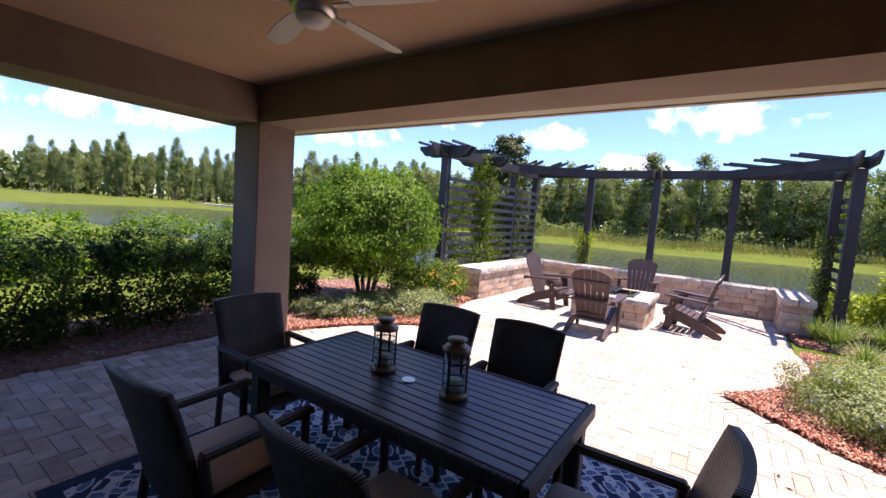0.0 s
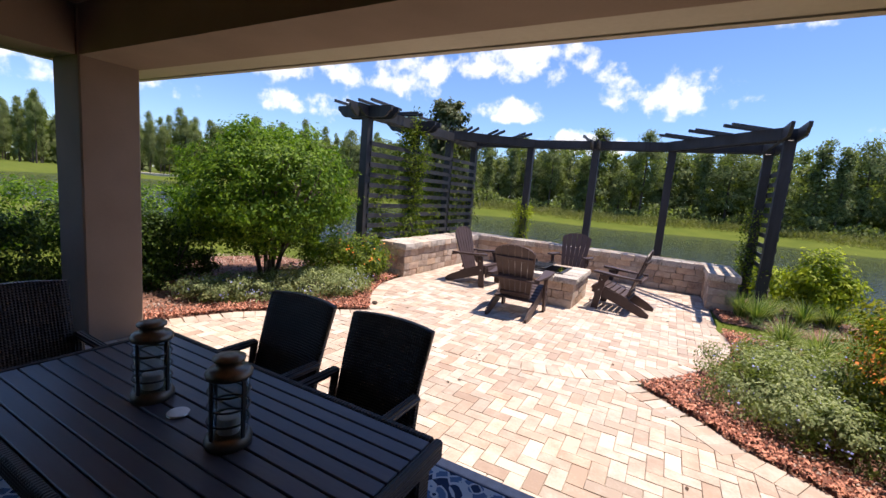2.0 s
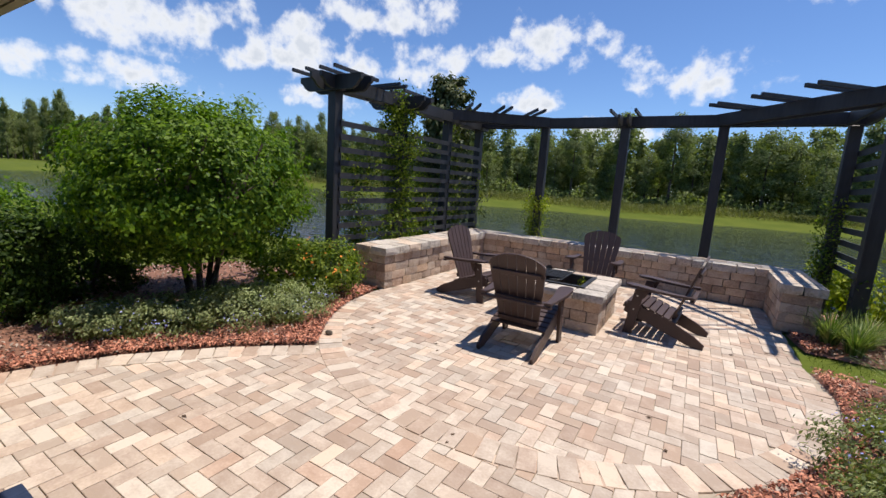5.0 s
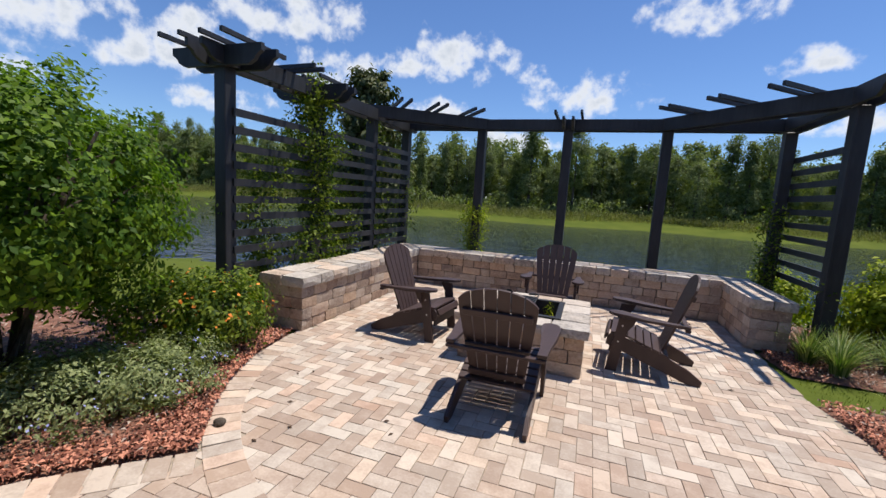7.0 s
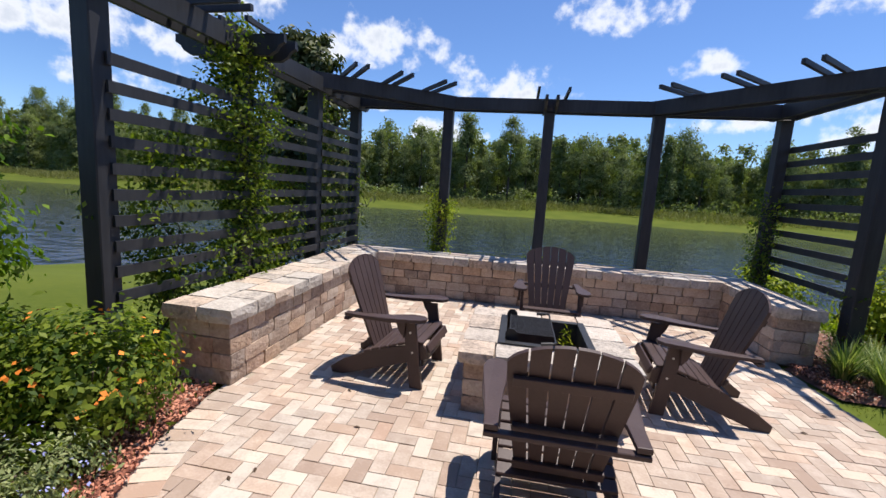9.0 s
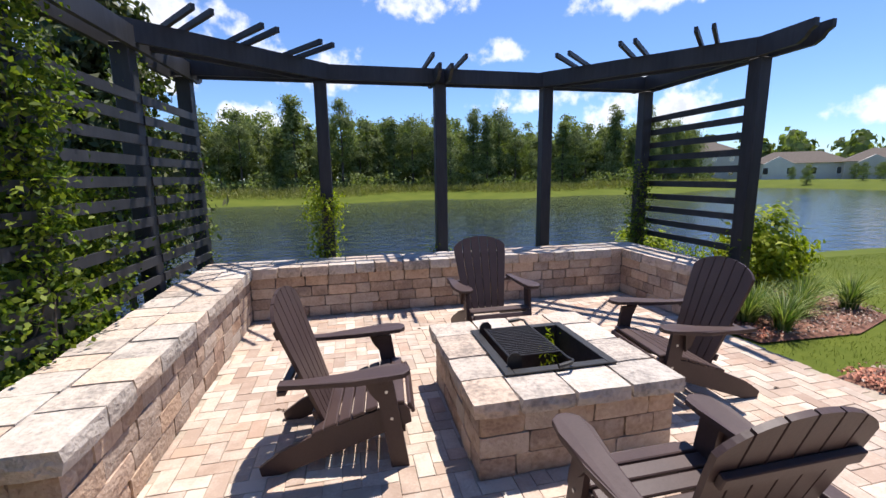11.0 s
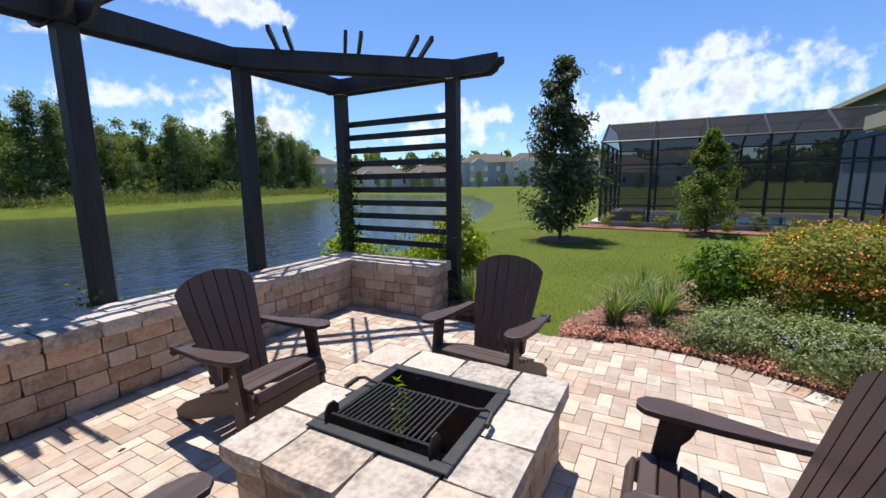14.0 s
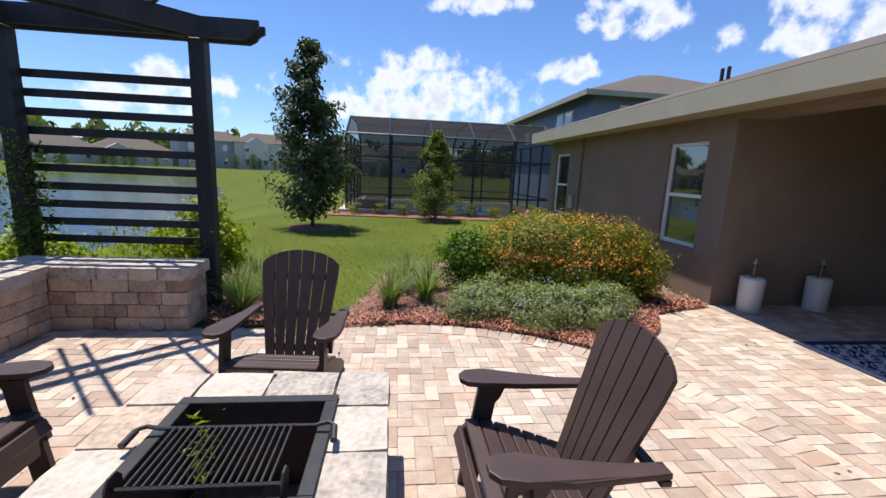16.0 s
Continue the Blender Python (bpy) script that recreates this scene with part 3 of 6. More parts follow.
# ---- Adirondack chairs ----
def adirondack():
    """Origin on the floor under the seat, facing +y."""
    t = thing("adirondack_chair", "dark brown poly lumber adirondack chair on the pavers", "chair", group="chairs round the fire pit")
    yz = Matrix(((0, 0, 1, 0), (1, 0, 0, 0), (0, 1, 0, 0), (0, 0, 0, 1)))     # outline x -> y, y -> z, raised along x
    for s in (-1, 1):
        x = s * 0.275
        bm = BM()
        prism(bm, [(0.36, 0.33), (0.37, 0.25), (0.10, 0.16), (-0.36, 0.0), (-0.46, 0.0), (-0.47, 0.05), (-0.36, 0.13), (-0.12, 0.24), (0.10, 0.31), (0.28, 0.36), (0.33, 0.36)], x - 0.014, x + 0.014, yz)
        part("stringer", bm, M_ADIR, t)
        bm = BM()
        prism(bm, [(0.35, 0.0), (0.25, 0.0), (0.17, 0.54), (0.27, 0.54)], x + s * 0.017, x + s * 0.047, yz)
        leg = part("front_leg", bm, M_ADIR, t)
        for zz, yy in ((0.30, 0.26), (0.46, 0.235)):
            bm = BM()
            lathe(bm, [(0.009, 0), (0.009, 0.004)], 8, Matrix.Translation((x + s * 0.047, yy, zz)) @ Matrix.Rotation(s * pi / 2, 4, "Y"))
            part("screw", bm, M_SCREW, leg)
        bm = BM()
        prism(bm, [(0.20, 0.54), (0.12, 0.54), (0.15, 0.47), (0.19, 0.42)], x + s * 0.05, x + s * 0.075, yz)
        part("arm_bracket", bm, M_ADIR, t)
        # paddle-shaped arm, raised at the front
        out = [(-0.32, -0.03), (-0.32, 0.035), (-0.17, 0.045), (0.05, 0.075), (0.25, 0.085), (0.33, 0.07), (0.365, 0.03), (0.365, -0.02), (0.33, -0.06), (0.25, -0.07), (0.05, -0.045), (-0.17, -0.03)]
        bm = BM()
        prism(bm, [(-s * w if s < 0 else w, y) for y, w in out] if s > 0 else [(-w, y) for y, w in out][::-1], 0.0, 0.028, Matrix.Translation((s * 0.325, 0, 0.542)))
        for v in bm.verts:
            v.co.z += 0.035 * smoothstep(-0.1, 0.3, v.co.y) - 0.01
        es = [e for e in bm.edges if abs(e.verts[0].co.z - e.verts[1].co.z) < 0.02]
        bmesh.ops.bevel(bm, geom=es, offset=0.006, segments=2, affect="EDGES", profile=0.6)
        part("arm", bm, M_ADIR, t)
    # seat boards follow the dip of the stringers
    ys_, zs_ = [0.37, 0.30, 0.225, 0.15, 0.075, 0.0, -0.075, -0.145], [0.315, 0.362, 0.352, 0.332, 0.305, 0.278, 0.25, 0.222]
    for k in range(8):
        tilt = -1.15 if k == 0 else (atan2(zs_[k - 1] - zs_[k + 1], 0.15) if 0 < k < 7 else 0.36)
        if k == 1:
            tilt = -0.05
        bm = BM()
        box(bm, -0.272 if k == 0 else -0.289, 0.272 if k == 0 else 0.289, -0.034, 0.034, -0.011, 0.011, 0.005, Matrix.Translation((0, ys_[k], zs_[k] + 0.012)) @ Matrix.Rotation(tilt, 4, "X"))
        part("seat_board", bm, M_ADIR, t)
    # fanned back of six boards under one round top
    base, lean = Vector((0, -0.115, 0.205)), radians(18)
    m = Matrix.Translation(base) @ Matrix.Rotation(lean, 4, "X") @ Matrix(((1, 0, 0, 0), (0, 0, -1, 0), (0, 1, 0, 0), (0, 0, 0, 1)))
    for k in range(6):
        a0, a1 = (k - 3) / 3.0, (k - 2) / 3.0
        gap = 0.0045

        def edge(a, v):
            return a * (0.20 + 0.085 * min(v, 0.66) / 0.66)

        def top(xx):
            return 0.66 + 0.155 * sqrt(max(0.0, 1 - (xx / 0.295) ** 2))
        lft = [(edge(a0, v) + gap, v) for v in (0.0, 0.33, 0.62)]
        rgt = [(edge(a1, v) - gap, v) for v in (0.62, 0.33, 0.0)]
        xs_ = [edge(a0, 0.66) + gap + (edge(a1, 0.66) - edge(a0, 0.66) - 2 * gap) * q / 4 for q in range(5)]
        bm = BM()
        prism(bm, lft + [(xx, top(xx)) for xx in xs_] + rgt, -0.010, 0.010, m)
        part("back_slat", bm, M_ADIR, t)
    for v, w in ((0.10, 0.43), (0.34, 0.47), (0.62, 0.50)):
        bm = BM()
        box(bm, -w / 2, w / 2, v - 0.025, v + 0.025, 0.0105, 0.036, 0.004, m)
        part("back_rail", bm, M_ADIR, t)
    bm = BM()
    box(bm, -0.36, 0.36, -0.325, -0.28, 0.500, 0.526, 0.004)
    part("arm_rail", bm, M_ADIR, t)
    bm = BM()
    box(bm, -0.258, 0.258, 0.315, 0.335, 0.17, 0.26, 0.004)
    part("front_apron", bm, M_ADIR, t)
    return t


chair = adirondack()
chair.matrix_basis = pose(-2.75, 7.76, 0, 0, 0, -95)
copy_thing(chair, pose(-1.505, 6.44, 0, 0, 0, 0))
copy_thing(chair, pose(-0.31, 7.86, 0, 0, 0, 85))
copy_thing(chair, pose(-1.365, 9.15, 0, 0, 0, 180))

# ---- swing-away grill grate on the fire pit ----
grate = thing("grill_grate", "black steel swing grill grate over the fire pit", "grill grate")
gx0, gx1, gy0, gy1, gz = IX0 + 0.01, IX0 + 0.38, IY0 + 0.06, IY1 - 0.04, FH + 0.045
bm = BM()
tube(bm, [(gx1, gy0 - 0.05, gz), (gx1, gy1 + 0.03, gz)], 0.008)
part("side_bar", bm, M_METAL, grate)
bm = BM()
tube(bm, [(gx0 + 0.03, gy0 - 0.0, gz), (gx0 + 0.03, gy1 + 0.02, gz)], 0.008)
part("side_bar", bm, M_METAL, grate)
for k in range(18):
    y = gy0 + 0.05 + (gy1 - gy0 - 0.08) * k / 17
    bm = BM()
    tube(bm, [(gx0 + 0.03, y, gz + 0.006), (gx1, y, gz + 0.006)], 0.0052, n=6)
    part("bar", bm, M_METAL, grate)
for y, s in ((gy0 - 0.05, -1), (gy1 + 0.03, 1)):
    bm = BM()
    tube(bm, [(gx1, y, gz), (gx1, y + s * 0.05, gz + 0.012), (gx1 - 0.02, y + s * 0.075, gz + 0.012), (gx1 - 0.10, y + s * 0.085, gz + 0.002)], 0.009)
    h = part("handle", bm, M_METAL, grate)
    bm = BM()
    tube(bm, [(gx1 - 0.03, y + s * 0.078, gz + 0.011), (gx1 - 0.11, y + s * 0.086, gz + 0.001)], 0.014, n=10)
    part("grip", bm, M_METAL, h)
for y in (gy0 + 0.0, gy1 + 0.01):
    bm = BM()
    prism(bm, [(-0.045, -0.05), (0.045, -0.05), (0.045, 0.02), (0.02, 0.05), (-0.02, 0.05), (-0.045, 0.02)], -0.004, 0.004, Matrix.Translation((gx0 + 0.04, y, gz + 0.0)) @ Matrix.Rotation(pi / 2, 4, "X"))
    part("notched_plate", bm, M_METAL, grate)

# ---- covered patio: materials ----
def wicker():
    m = mat("dark_wicker", (0.016, 0.012, 0.010), (0.040, 0.030, 0.024), rough=0.5, scale=5, fine=60, bump=0)
    nt = m.node_tree
    co = nt.nodes.new("ShaderNodeTexCoord")
    hs = []
    for d in ("X", "Z"):
        w = nt.nodes.new("ShaderNodeTexWave")
        w.bands_direction = d
        w.inputs["Scale"].default_value = 22.0
        nt.links.new(co.outputs["Object"], w.inputs["Vector"])
        hs.append(w.outputs["Fac"])
    mu = nt.nodes.new("ShaderNodeMath")
    mu.operation = "MULTIPLY"
    nt.links.new(hs[0], mu.inputs[0])
    nt.links.new(hs[1], mu.inputs[1])
    bp = nt.nodes.new("ShaderNodeBump")
    bp.inputs["Strength"].default_value, bp.inputs["Distance"].default_value = 1.0, 0.006
    nt.links.new(mu.outputs[0], bp.inputs["Height"])
    nt.links.new(bp.outputs[0], nt.nodes["Principled BSDF"].inputs["Normal"])
    return m


M_WICKER = wicker()
M_CUSHION = mat("tan_cushion", (0.46, 0.40, 0.32), (0.54, 0.48, 0.39), rough=0.95, scale=4, fine=220, bump=0.3)
# Black slats lifted to blue-grey: the sheen of the sky is put into the colour
M_TABLE = mat("black_table_slat", (0.070, 0.076, 0.088), (0.10, 0.107, 0.122), rough=0.33, scale=3, fine=60, bump=0.15, stretch=(0.15, 1, 1))
M_BRASS = mat("aged_bronze", (0.12, 0.095, 0.07), (0.26, 0.21, 0.16), rough=0.4, metal=0.85, scale=10, bump=0.1)
M_GLASS = bpy.data.materials.new("clear_glass")
M_GLASS.use_nodes = True
gn = M_GLASS.node_tree
g_mx_fac = 0.07
g_tr, g_gl, g_mx = (gn.nodes.new(k) for k in ("ShaderNodeBsdfTransparent", "ShaderNodeBsdfGlossy", "ShaderNodeMixShader"))
g_mx.inputs[0].default_value = g_mx_fac
g_tr.inputs["Color"].default_value, g_gl.inputs["Roughness"].default_value = (0.90, 0.93, 0.92, 1), 0.03
for a_, b_ in ((g_tr.outputs[0], g_mx.inputs[1]), (g_gl.outputs[0], g_mx.inputs[2]), (g_mx.outputs[0], gn.nodes["Material Output"].inputs["Surface"])):
    gn.links.new(a_, b_)
M_CERAMIC = mat("white_ceramic", (0.62, 0.61, 0.58), (0.74, 0.73, 0.70), rough=0.35, scale=3, fine=50, bump=0.1)
M_FANBLADE = mat("fan_blade", (0.55, 0.53, 0.48), (0.66, 0.64, 0.58), rough=0.5, scale=3, bump=0.05)
M_NICKEL = mat("brushed_nickel", (0.5, 0.48, 0.45), (0.62, 0.6, 0.57), rough=0.3, metal=0.9, bump=0)
M_PANE = bpy.data.materials.new("window_glass")
M_PANE.use_nodes = True
pb = M_PANE.node_tree.nodes["Principled BSDF"]
pb.inputs["Base Color"].default_value, pb.inputs["Roughness"].default_value = (0.015, 0.02, 0.022, 1), 0.03
pb.inputs["Specular IOR Level"].default_value, pb.inputs["IOR"].default_value = 1.0, 1.9


def rug_mat():
    m = bpy.data.materials.new("outdoor_rug")
    m.use_nodes = True
    N, L = m.node_tree.nodes, m.node_tree.links
    b = N["Principled BSDF"]
    b.inputs["Roughness"].default_value = 0.95
    co, mp = N.new("ShaderNodeTexCoord"), N.new("ShaderNodeMapping")
    mp.inputs["Scale"].default_value = (3.0, 3.0, 1)
    L.new(co.outputs["Object"], mp.inputs[0])
    def vm(op, a, b=None):
        q = N.new("ShaderNodeVectorMath")
        q.operation = op
        L.new(a, q.inputs[0])
        if b is not None:
            q.inputs[1].default_value = b
        return q

    def mm(op, a, b=None):
        q = N.new("ShaderNodeMath")
        q.operation = op
        for i_, v_ in enumerate((a, b)):
            if isinstance(v_, float):
                q.inputs[i_].default_value = v_
            elif v_ is not None:
                L.new(v_, q.inputs[i_])
        return q.outputs[0]
    rings = []
    for shift in ((0.0, 0.0, 0.0), (0.5, 0.5, 0.0)):
        c_ = vm("SUBTRACT", vm("FRACTION", vm("ADD", mp.outputs[0], shift).outputs[0]).outputs[0], (0.5, 0.5, 0.0))
        c_ = vm("MULTIPLY", c_.outputs[0], (1.0, 1.0, 0.0))
        rings.append(vm("LENGTH", c_.outputs[0]).outputs["Value"])
    sx_ = N.new("ShaderNodeSeparateXYZ")
    L.new(mp.outputs[0], sx_.inputs[0])
    petal = mm("MULTIPLY", mm("SINE", mm("MULTIPLY", sx_.outputs[0], 12.566)), mm("SINE", mm("MULTIPLY", sx_.outputs[1], 12.566)))
    pat = mm("ADD", mm("PINGPONG", mm("ADD", rings[0], mm("MULTIPLY", petal, 0.045)), 0.13), mm("PINGPONG", rings[1], 0.17))
    pat = mm("MULTIPLY", pat, 3.2)
    r = N.new("ShaderNodeValToRGB")
    r.color_ramp.interpolation = "CONSTANT"
    r.color_ramp.elements[0].color, r.color_ramp.elements[1].color = (0.014, 0.030, 0.075, 1), (0.58, 0.59, 0.57, 1)
    r.color_ramp.elements[1].position = 0.42
    e = r.color_ramp.elements.new(0.62)
    e.color = (0.10, 0.17, 0.27, 1)
    L.new(pat, r.inputs[0])
    L.new(r.outputs[0], b.inputs["Base Color"])
    n = N.new("ShaderNodeTexNoise")
    n.inputs["Scale"].default_value = 300
    L.new(co.outputs["Object"], n.inputs["Vector"])
    bp = N.new("ShaderNodeBump")
    bp.inputs["Strength"].default_value, bp.inputs["Distance"].default_value = 0.4, 0.003
    L.new(n.outputs["Fac"], bp.inputs["Height"])
    L.new(bp.outputs[0], b.inputs["Normal"])
    return m


M_NAVY = mat("navy_rug_edge", (0.010, 0.020, 0.050), (0.02, 0.035, 0.08), rough=0.95, scale=20, fine=250)

# ---- rug ----
RX0, RX1, RY0, RY1 = -2.76, 0.60, 0.52, 2.96
rug = thing("rug", "navy and white scroll pattern outdoor rug on the pavers", "rug")
bm = BM()
box(bm, RX0 + 0.09, RX1 - 0.09, RY0 + 0.09, RY1 - 0.09, 0.001, 0.010)
part("field", bm, rug_mat(), rug)
for q in ((RX0, RX0 + 0.088, RY0, RY1), (RX1 - 0.088, RX1, RY0, RY1), (RX0 + 0.088, RX1 - 0.088, RY0, RY0 + 0.088), (RX0 + 0.088, RX1 - 0.088, RY1 - 0.088, RY1)):
    bm = BM()
    box(bm, *q, 0.001, 0.011, 0.002)
    part("border", bm, M_NAVY, rug)

# ---- dining table ----
TX0, TX1, TY0, TY1, TZ = -2.12, -0.38, 1.27, 2.13, 0.71
table = thing("dining_table", "black slatted outdoor dining table with woven edge", "table")
n_sl = 12
for k in range(n_sl):
    a = TY0 + 0.035 + (TY1 - TY0 - 0.07) * k / n_sl
    b = TY0 + 0.035 + (TY1 - TY0 - 0.07) * (k + 1) / n_sl
    bm = BM()
    box(bm, TX0 + 0.037, TX1 - 0.037, a + 0.003, b - 0.003, TZ - 0.022, TZ - 0.002, 0.003)
    part("slat", bm, M_TABLE, table)
for q in ((TX0, TX0 + 0.035, TY0, TY1), (TX1 - 0.035, TX1, TY0, TY1), (TX0 + 0.036, TX1 - 0.036, TY0, TY0 + 0.034), (TX0 + 0.036, TX1 - 0.036, TY1 - 0.034, TY1)):
    bm = BM()
    box(bm, *q, TZ - 0.075, TZ, 0.008)
    part("edge_rail", bm, M_WICKER, table, "woven dark wicker edge")
bm = BM()
box(bm, TX0 + 0.04, TX1 - 0.04, TY0 + 0.04, TY1 - 0.04, TZ - 0.05, TZ - 0.032)
part("underframe", bm, M_METAL, table)
for x in (TX0 + 0.07, TX1 - 0.07):
    for y in (TY0 + 0.07, TY1 - 0.07):
        bm = BM()
        box(bm, x - 0.04, x + 0.04, y - 0.04, y + 0.04, 0.011, TZ - 0.05, 0.008)
        part("leg", bm, M_WICKER, table)


# ---- dining chairs ----
def dining_chair():
    t = thing("dining_chair", "dark brown wicker dining armchair with tan seat cushion", "chair", group="chairs round the table")
    for x in (-0.25, 0.25):
        bm = BM()
        tube(bm, [(x, 0.25, 0.012), (x, 0.24, 0.60)], 0.021, n=8)
        part("front_leg", bm, M_WICKER, t)
        bm = BM()
        tube(bm, [(x, -0.27, 0.012), (x, -0.22, 0.40), (x, -0.25, 0.62)], 0.021, n=8)
        part("back_leg", bm, M_WICKER, t)
        bm = BM()
        box(bm, x - 0.026, x + 0.026, -0.26, 0.28, 0.60, 0.635, 0.010)
        part("arm", bm, M_WICKER, t)
    bm = BM()
    box(bm, -0.245, 0.245, -0.23, 0.26, 0.33, 0.40, 0.015)
    part("seat", bm, M_WICKER, t)
    bm = BM()
    box(bm, -0.225, 0.225, -0.20, 0.25, 0.402, 0.455, 0.022)
    c = part("seat_cushion", bm, M_CUSHION, t, "tan fabric cushion", True)
    bm = BM()
    r = bmesh.ops.create_grid(bm, x_segments=10, y_segments=12, size=0.5)
    for v in bm.verts:
        u, w = v.co.x * 2, v.co.y + 0.5
        v.co = Vector((u * (0.225 + 0.022 * w), -0.215 - 0.10 * w - 0.045 * w * w + 0.03 * u * u - 0.03, 0.37 + 0.55 * w - 0.012 * u * u * w))
    ex = bmesh.ops.extrude_face_region(bm, geom=bm.faces[:])
    bmesh.ops.translate(bm, vec=(0, -0.035, 0.0), verts=[g for g in ex["geom"] if isinstance(g, bmesh.types.BMVert)])
    bmesh.ops.recalc_face_normals(bm, faces=bm.faces[:])
    part("backrest", bm, M_WICKER, t, "", True)
    return t


dc = dining_chair()
dc.matrix_basis = pose(-1.58, 2.20, 0, 0, 0, 180)
for q in ((-0.96, 2.22, 180), (-1.74, 0.98, 3), (-0.87, 1.12, -2), (-2.38, 1.65, -92), (-0.20, 1.58, 92)):
    copy_thing(dc, pose(q[0], q[1], 0, 0, 0, q[2]))


# ---- lanterns and coaster ----
def lantern(x, y, a):
    t = thing("lantern", "aged bronze and glass candle lantern on the table", "lantern", pose(x, y, TZ, 0, 0, a), group="lanterns on the table")
    bm = BM()
    lathe(bm, [(0.072, 0.0), (0.074, 0.02), (0.066, 0.035), (0.060, 0.04)], 20)
    part("base", bm, M_BRASS, t, "", True)
    bm = BM()
    lathe(bm, [(0.0615, 0.041), (0.0615, 0.235), (0.059, 0.235), (0.059, 0.041)], 24)
    gl = part("glass_cylinder", bm, M_GLASS, t, "clear glass cylinder", True)
    gl.visible_shadow = False
    bm = BM()
    lathe(bm, [(0.070, 0.236), (0.072, 0.25), (0.060, 0.262), (0.040, 0.266), (0.038, 0.285), (0.048, 0.288), (0.050, 0.298), (0.020, 0.303)], 20)
    part("lid", bm, M_BRASS, t, "", True)
    for k in range(3):
        z = 0.085 + 0.05 * k
        bm = BM()
        tube(bm, [(0.064 * cos(2 * pi * q / 20), 0.064 * sin(2 * pi * q / 20), z) for q in range(21)], 0.0035, n=6)
        part("band", bm, M_METAL, t)
    for k in range(4):
        c, s_ = cos(pi / 2 * k), sin(pi / 2 * k)
        bm = BM()
        box(bm, 0.0622, 0.068, -0.006, 0.006, 0.036, 0.24, 0, Matrix.Rotation(pi / 2 * k, 4, "Z"))
        part("upright", bm, M_METAL, t)
    bm = BM()
    lathe(bm, [(0.035, 0.041), (0.035, 0.095), (0.030, 0.098)], 16)
    part("candle", bm, M_CERAMIC, t, "cream candle")


lantern(-1.44, 1.70, 20)
lantern(-0.96, 1.69, 5)
bm = BM()
lathe(bm, [(0.036, 0.0), (0.038, 0.004), (0.036, 0.008)], 24, pose(-1.25, 1.69, TZ - 0.001))
tagged(part("umbrella_hole_cap", bm, M_NICKEL), "grey round cap set in the table top", "cap")

# ---- ceiling fan ----
FANX, FANY = -1.72, 1.34
fan = thing("ceiling_fan", "brushed nickel ceiling fan with pale blades on the patio ceiling", "ceiling fan", pose(FANX, FANY, H_CEIL))
bm = BM()
lathe(bm, [(0.065, -0.05), (0.075, -0.012), (0.07, 0.0)], 20)
part("canopy", bm, M_NICKEL, fan, "", True)
bm = BM()
tube(bm, [(0, 0, -0.05), (0, 0, -0.16)], 0.014, n=10)
part("downrod", bm, M_NICKEL, fan)
bm = BM()
lathe(bm, [(0.03, -0.27), (0.10, -0.262), (0.115, -0.235), (0.10, -0.18), (0.05, -0.15)], 24)
part("motor_housing", bm, M_NICKEL, fan, "", True)
bm = BM()
lathe(bm, [(0.02, -0.315), (0.06, -0.308), (0.082, -0.285), (0.085, -0.272)], 24)
part("light_bowl", bm, M_CERAMIC, fan, "frosted glass light bowl", True)
for k in range(5):
    a = radians(92 + 72 * k)
    bm = BM()
    box(bm, 0.09, 0.20, -0.018, 0.018, -0.225, -0.215, 0, Matrix.Rotation(a, 4, "Z"))
    iron = part("blade_iron", bm, M_NICKEL, fan)
    bm = BM()
    prism(bm, [(0.17, -0.045), (0.45, -0.072), (0.60, -0.066), (0.66, -0.035), (0.655, 0.02), (0.60, 0.05), (0.40, 0.058), (0.17, 0.045)], -0.004, 0.004, Matrix.Rotation(a, 4, "Z") @ Matrix.Translation((0, 0, -0.208)) @ Matrix.Rotation(0.16, 4, "X"))
    part("blade", bm, M_FANBLADE, fan)

# ---- pedestal torches by the house wall ----
for x, y in ((1.60, 2.58), (1.66, 1.55)):
    t = thing("garden_stool", "white ceramic drum stool beside the stucco wall", "stool", pose(x, y, 0), group="white drum stools")
    bm = BM()
    lathe(bm, [(0.125, 0.0), (0.13, 0.02), (0.135, 0.2), (0.14, 0.42), (0.135, 0.445), (0.11, 0.455)], 28)
    part("drum", bm, M_CERAMIC, t, "", True)
    t = thing("torch_lamp", "small brass tabletop torch on a white stool", "torch", pose(x, y, 0.455), group="brass torches")
    bm = BM()
    lathe(bm, [(0.035, 0.0), (0.035, 0.012), (0.024, 0.03), (0.03, 0.06), (0.033, 0.15), (0.028, 0.17)], 16)
    part("canister", bm, M_BRASS, t, "", True)
    bm = BM()
    lathe(bm, [(0.028, 0.17), (0.03, 0.185), (0.012, 0.195), (0.010, 0.225), (0.004, 0.24)], 14)
    part("wick_cap", bm, M_NICKEL, t, "", True)


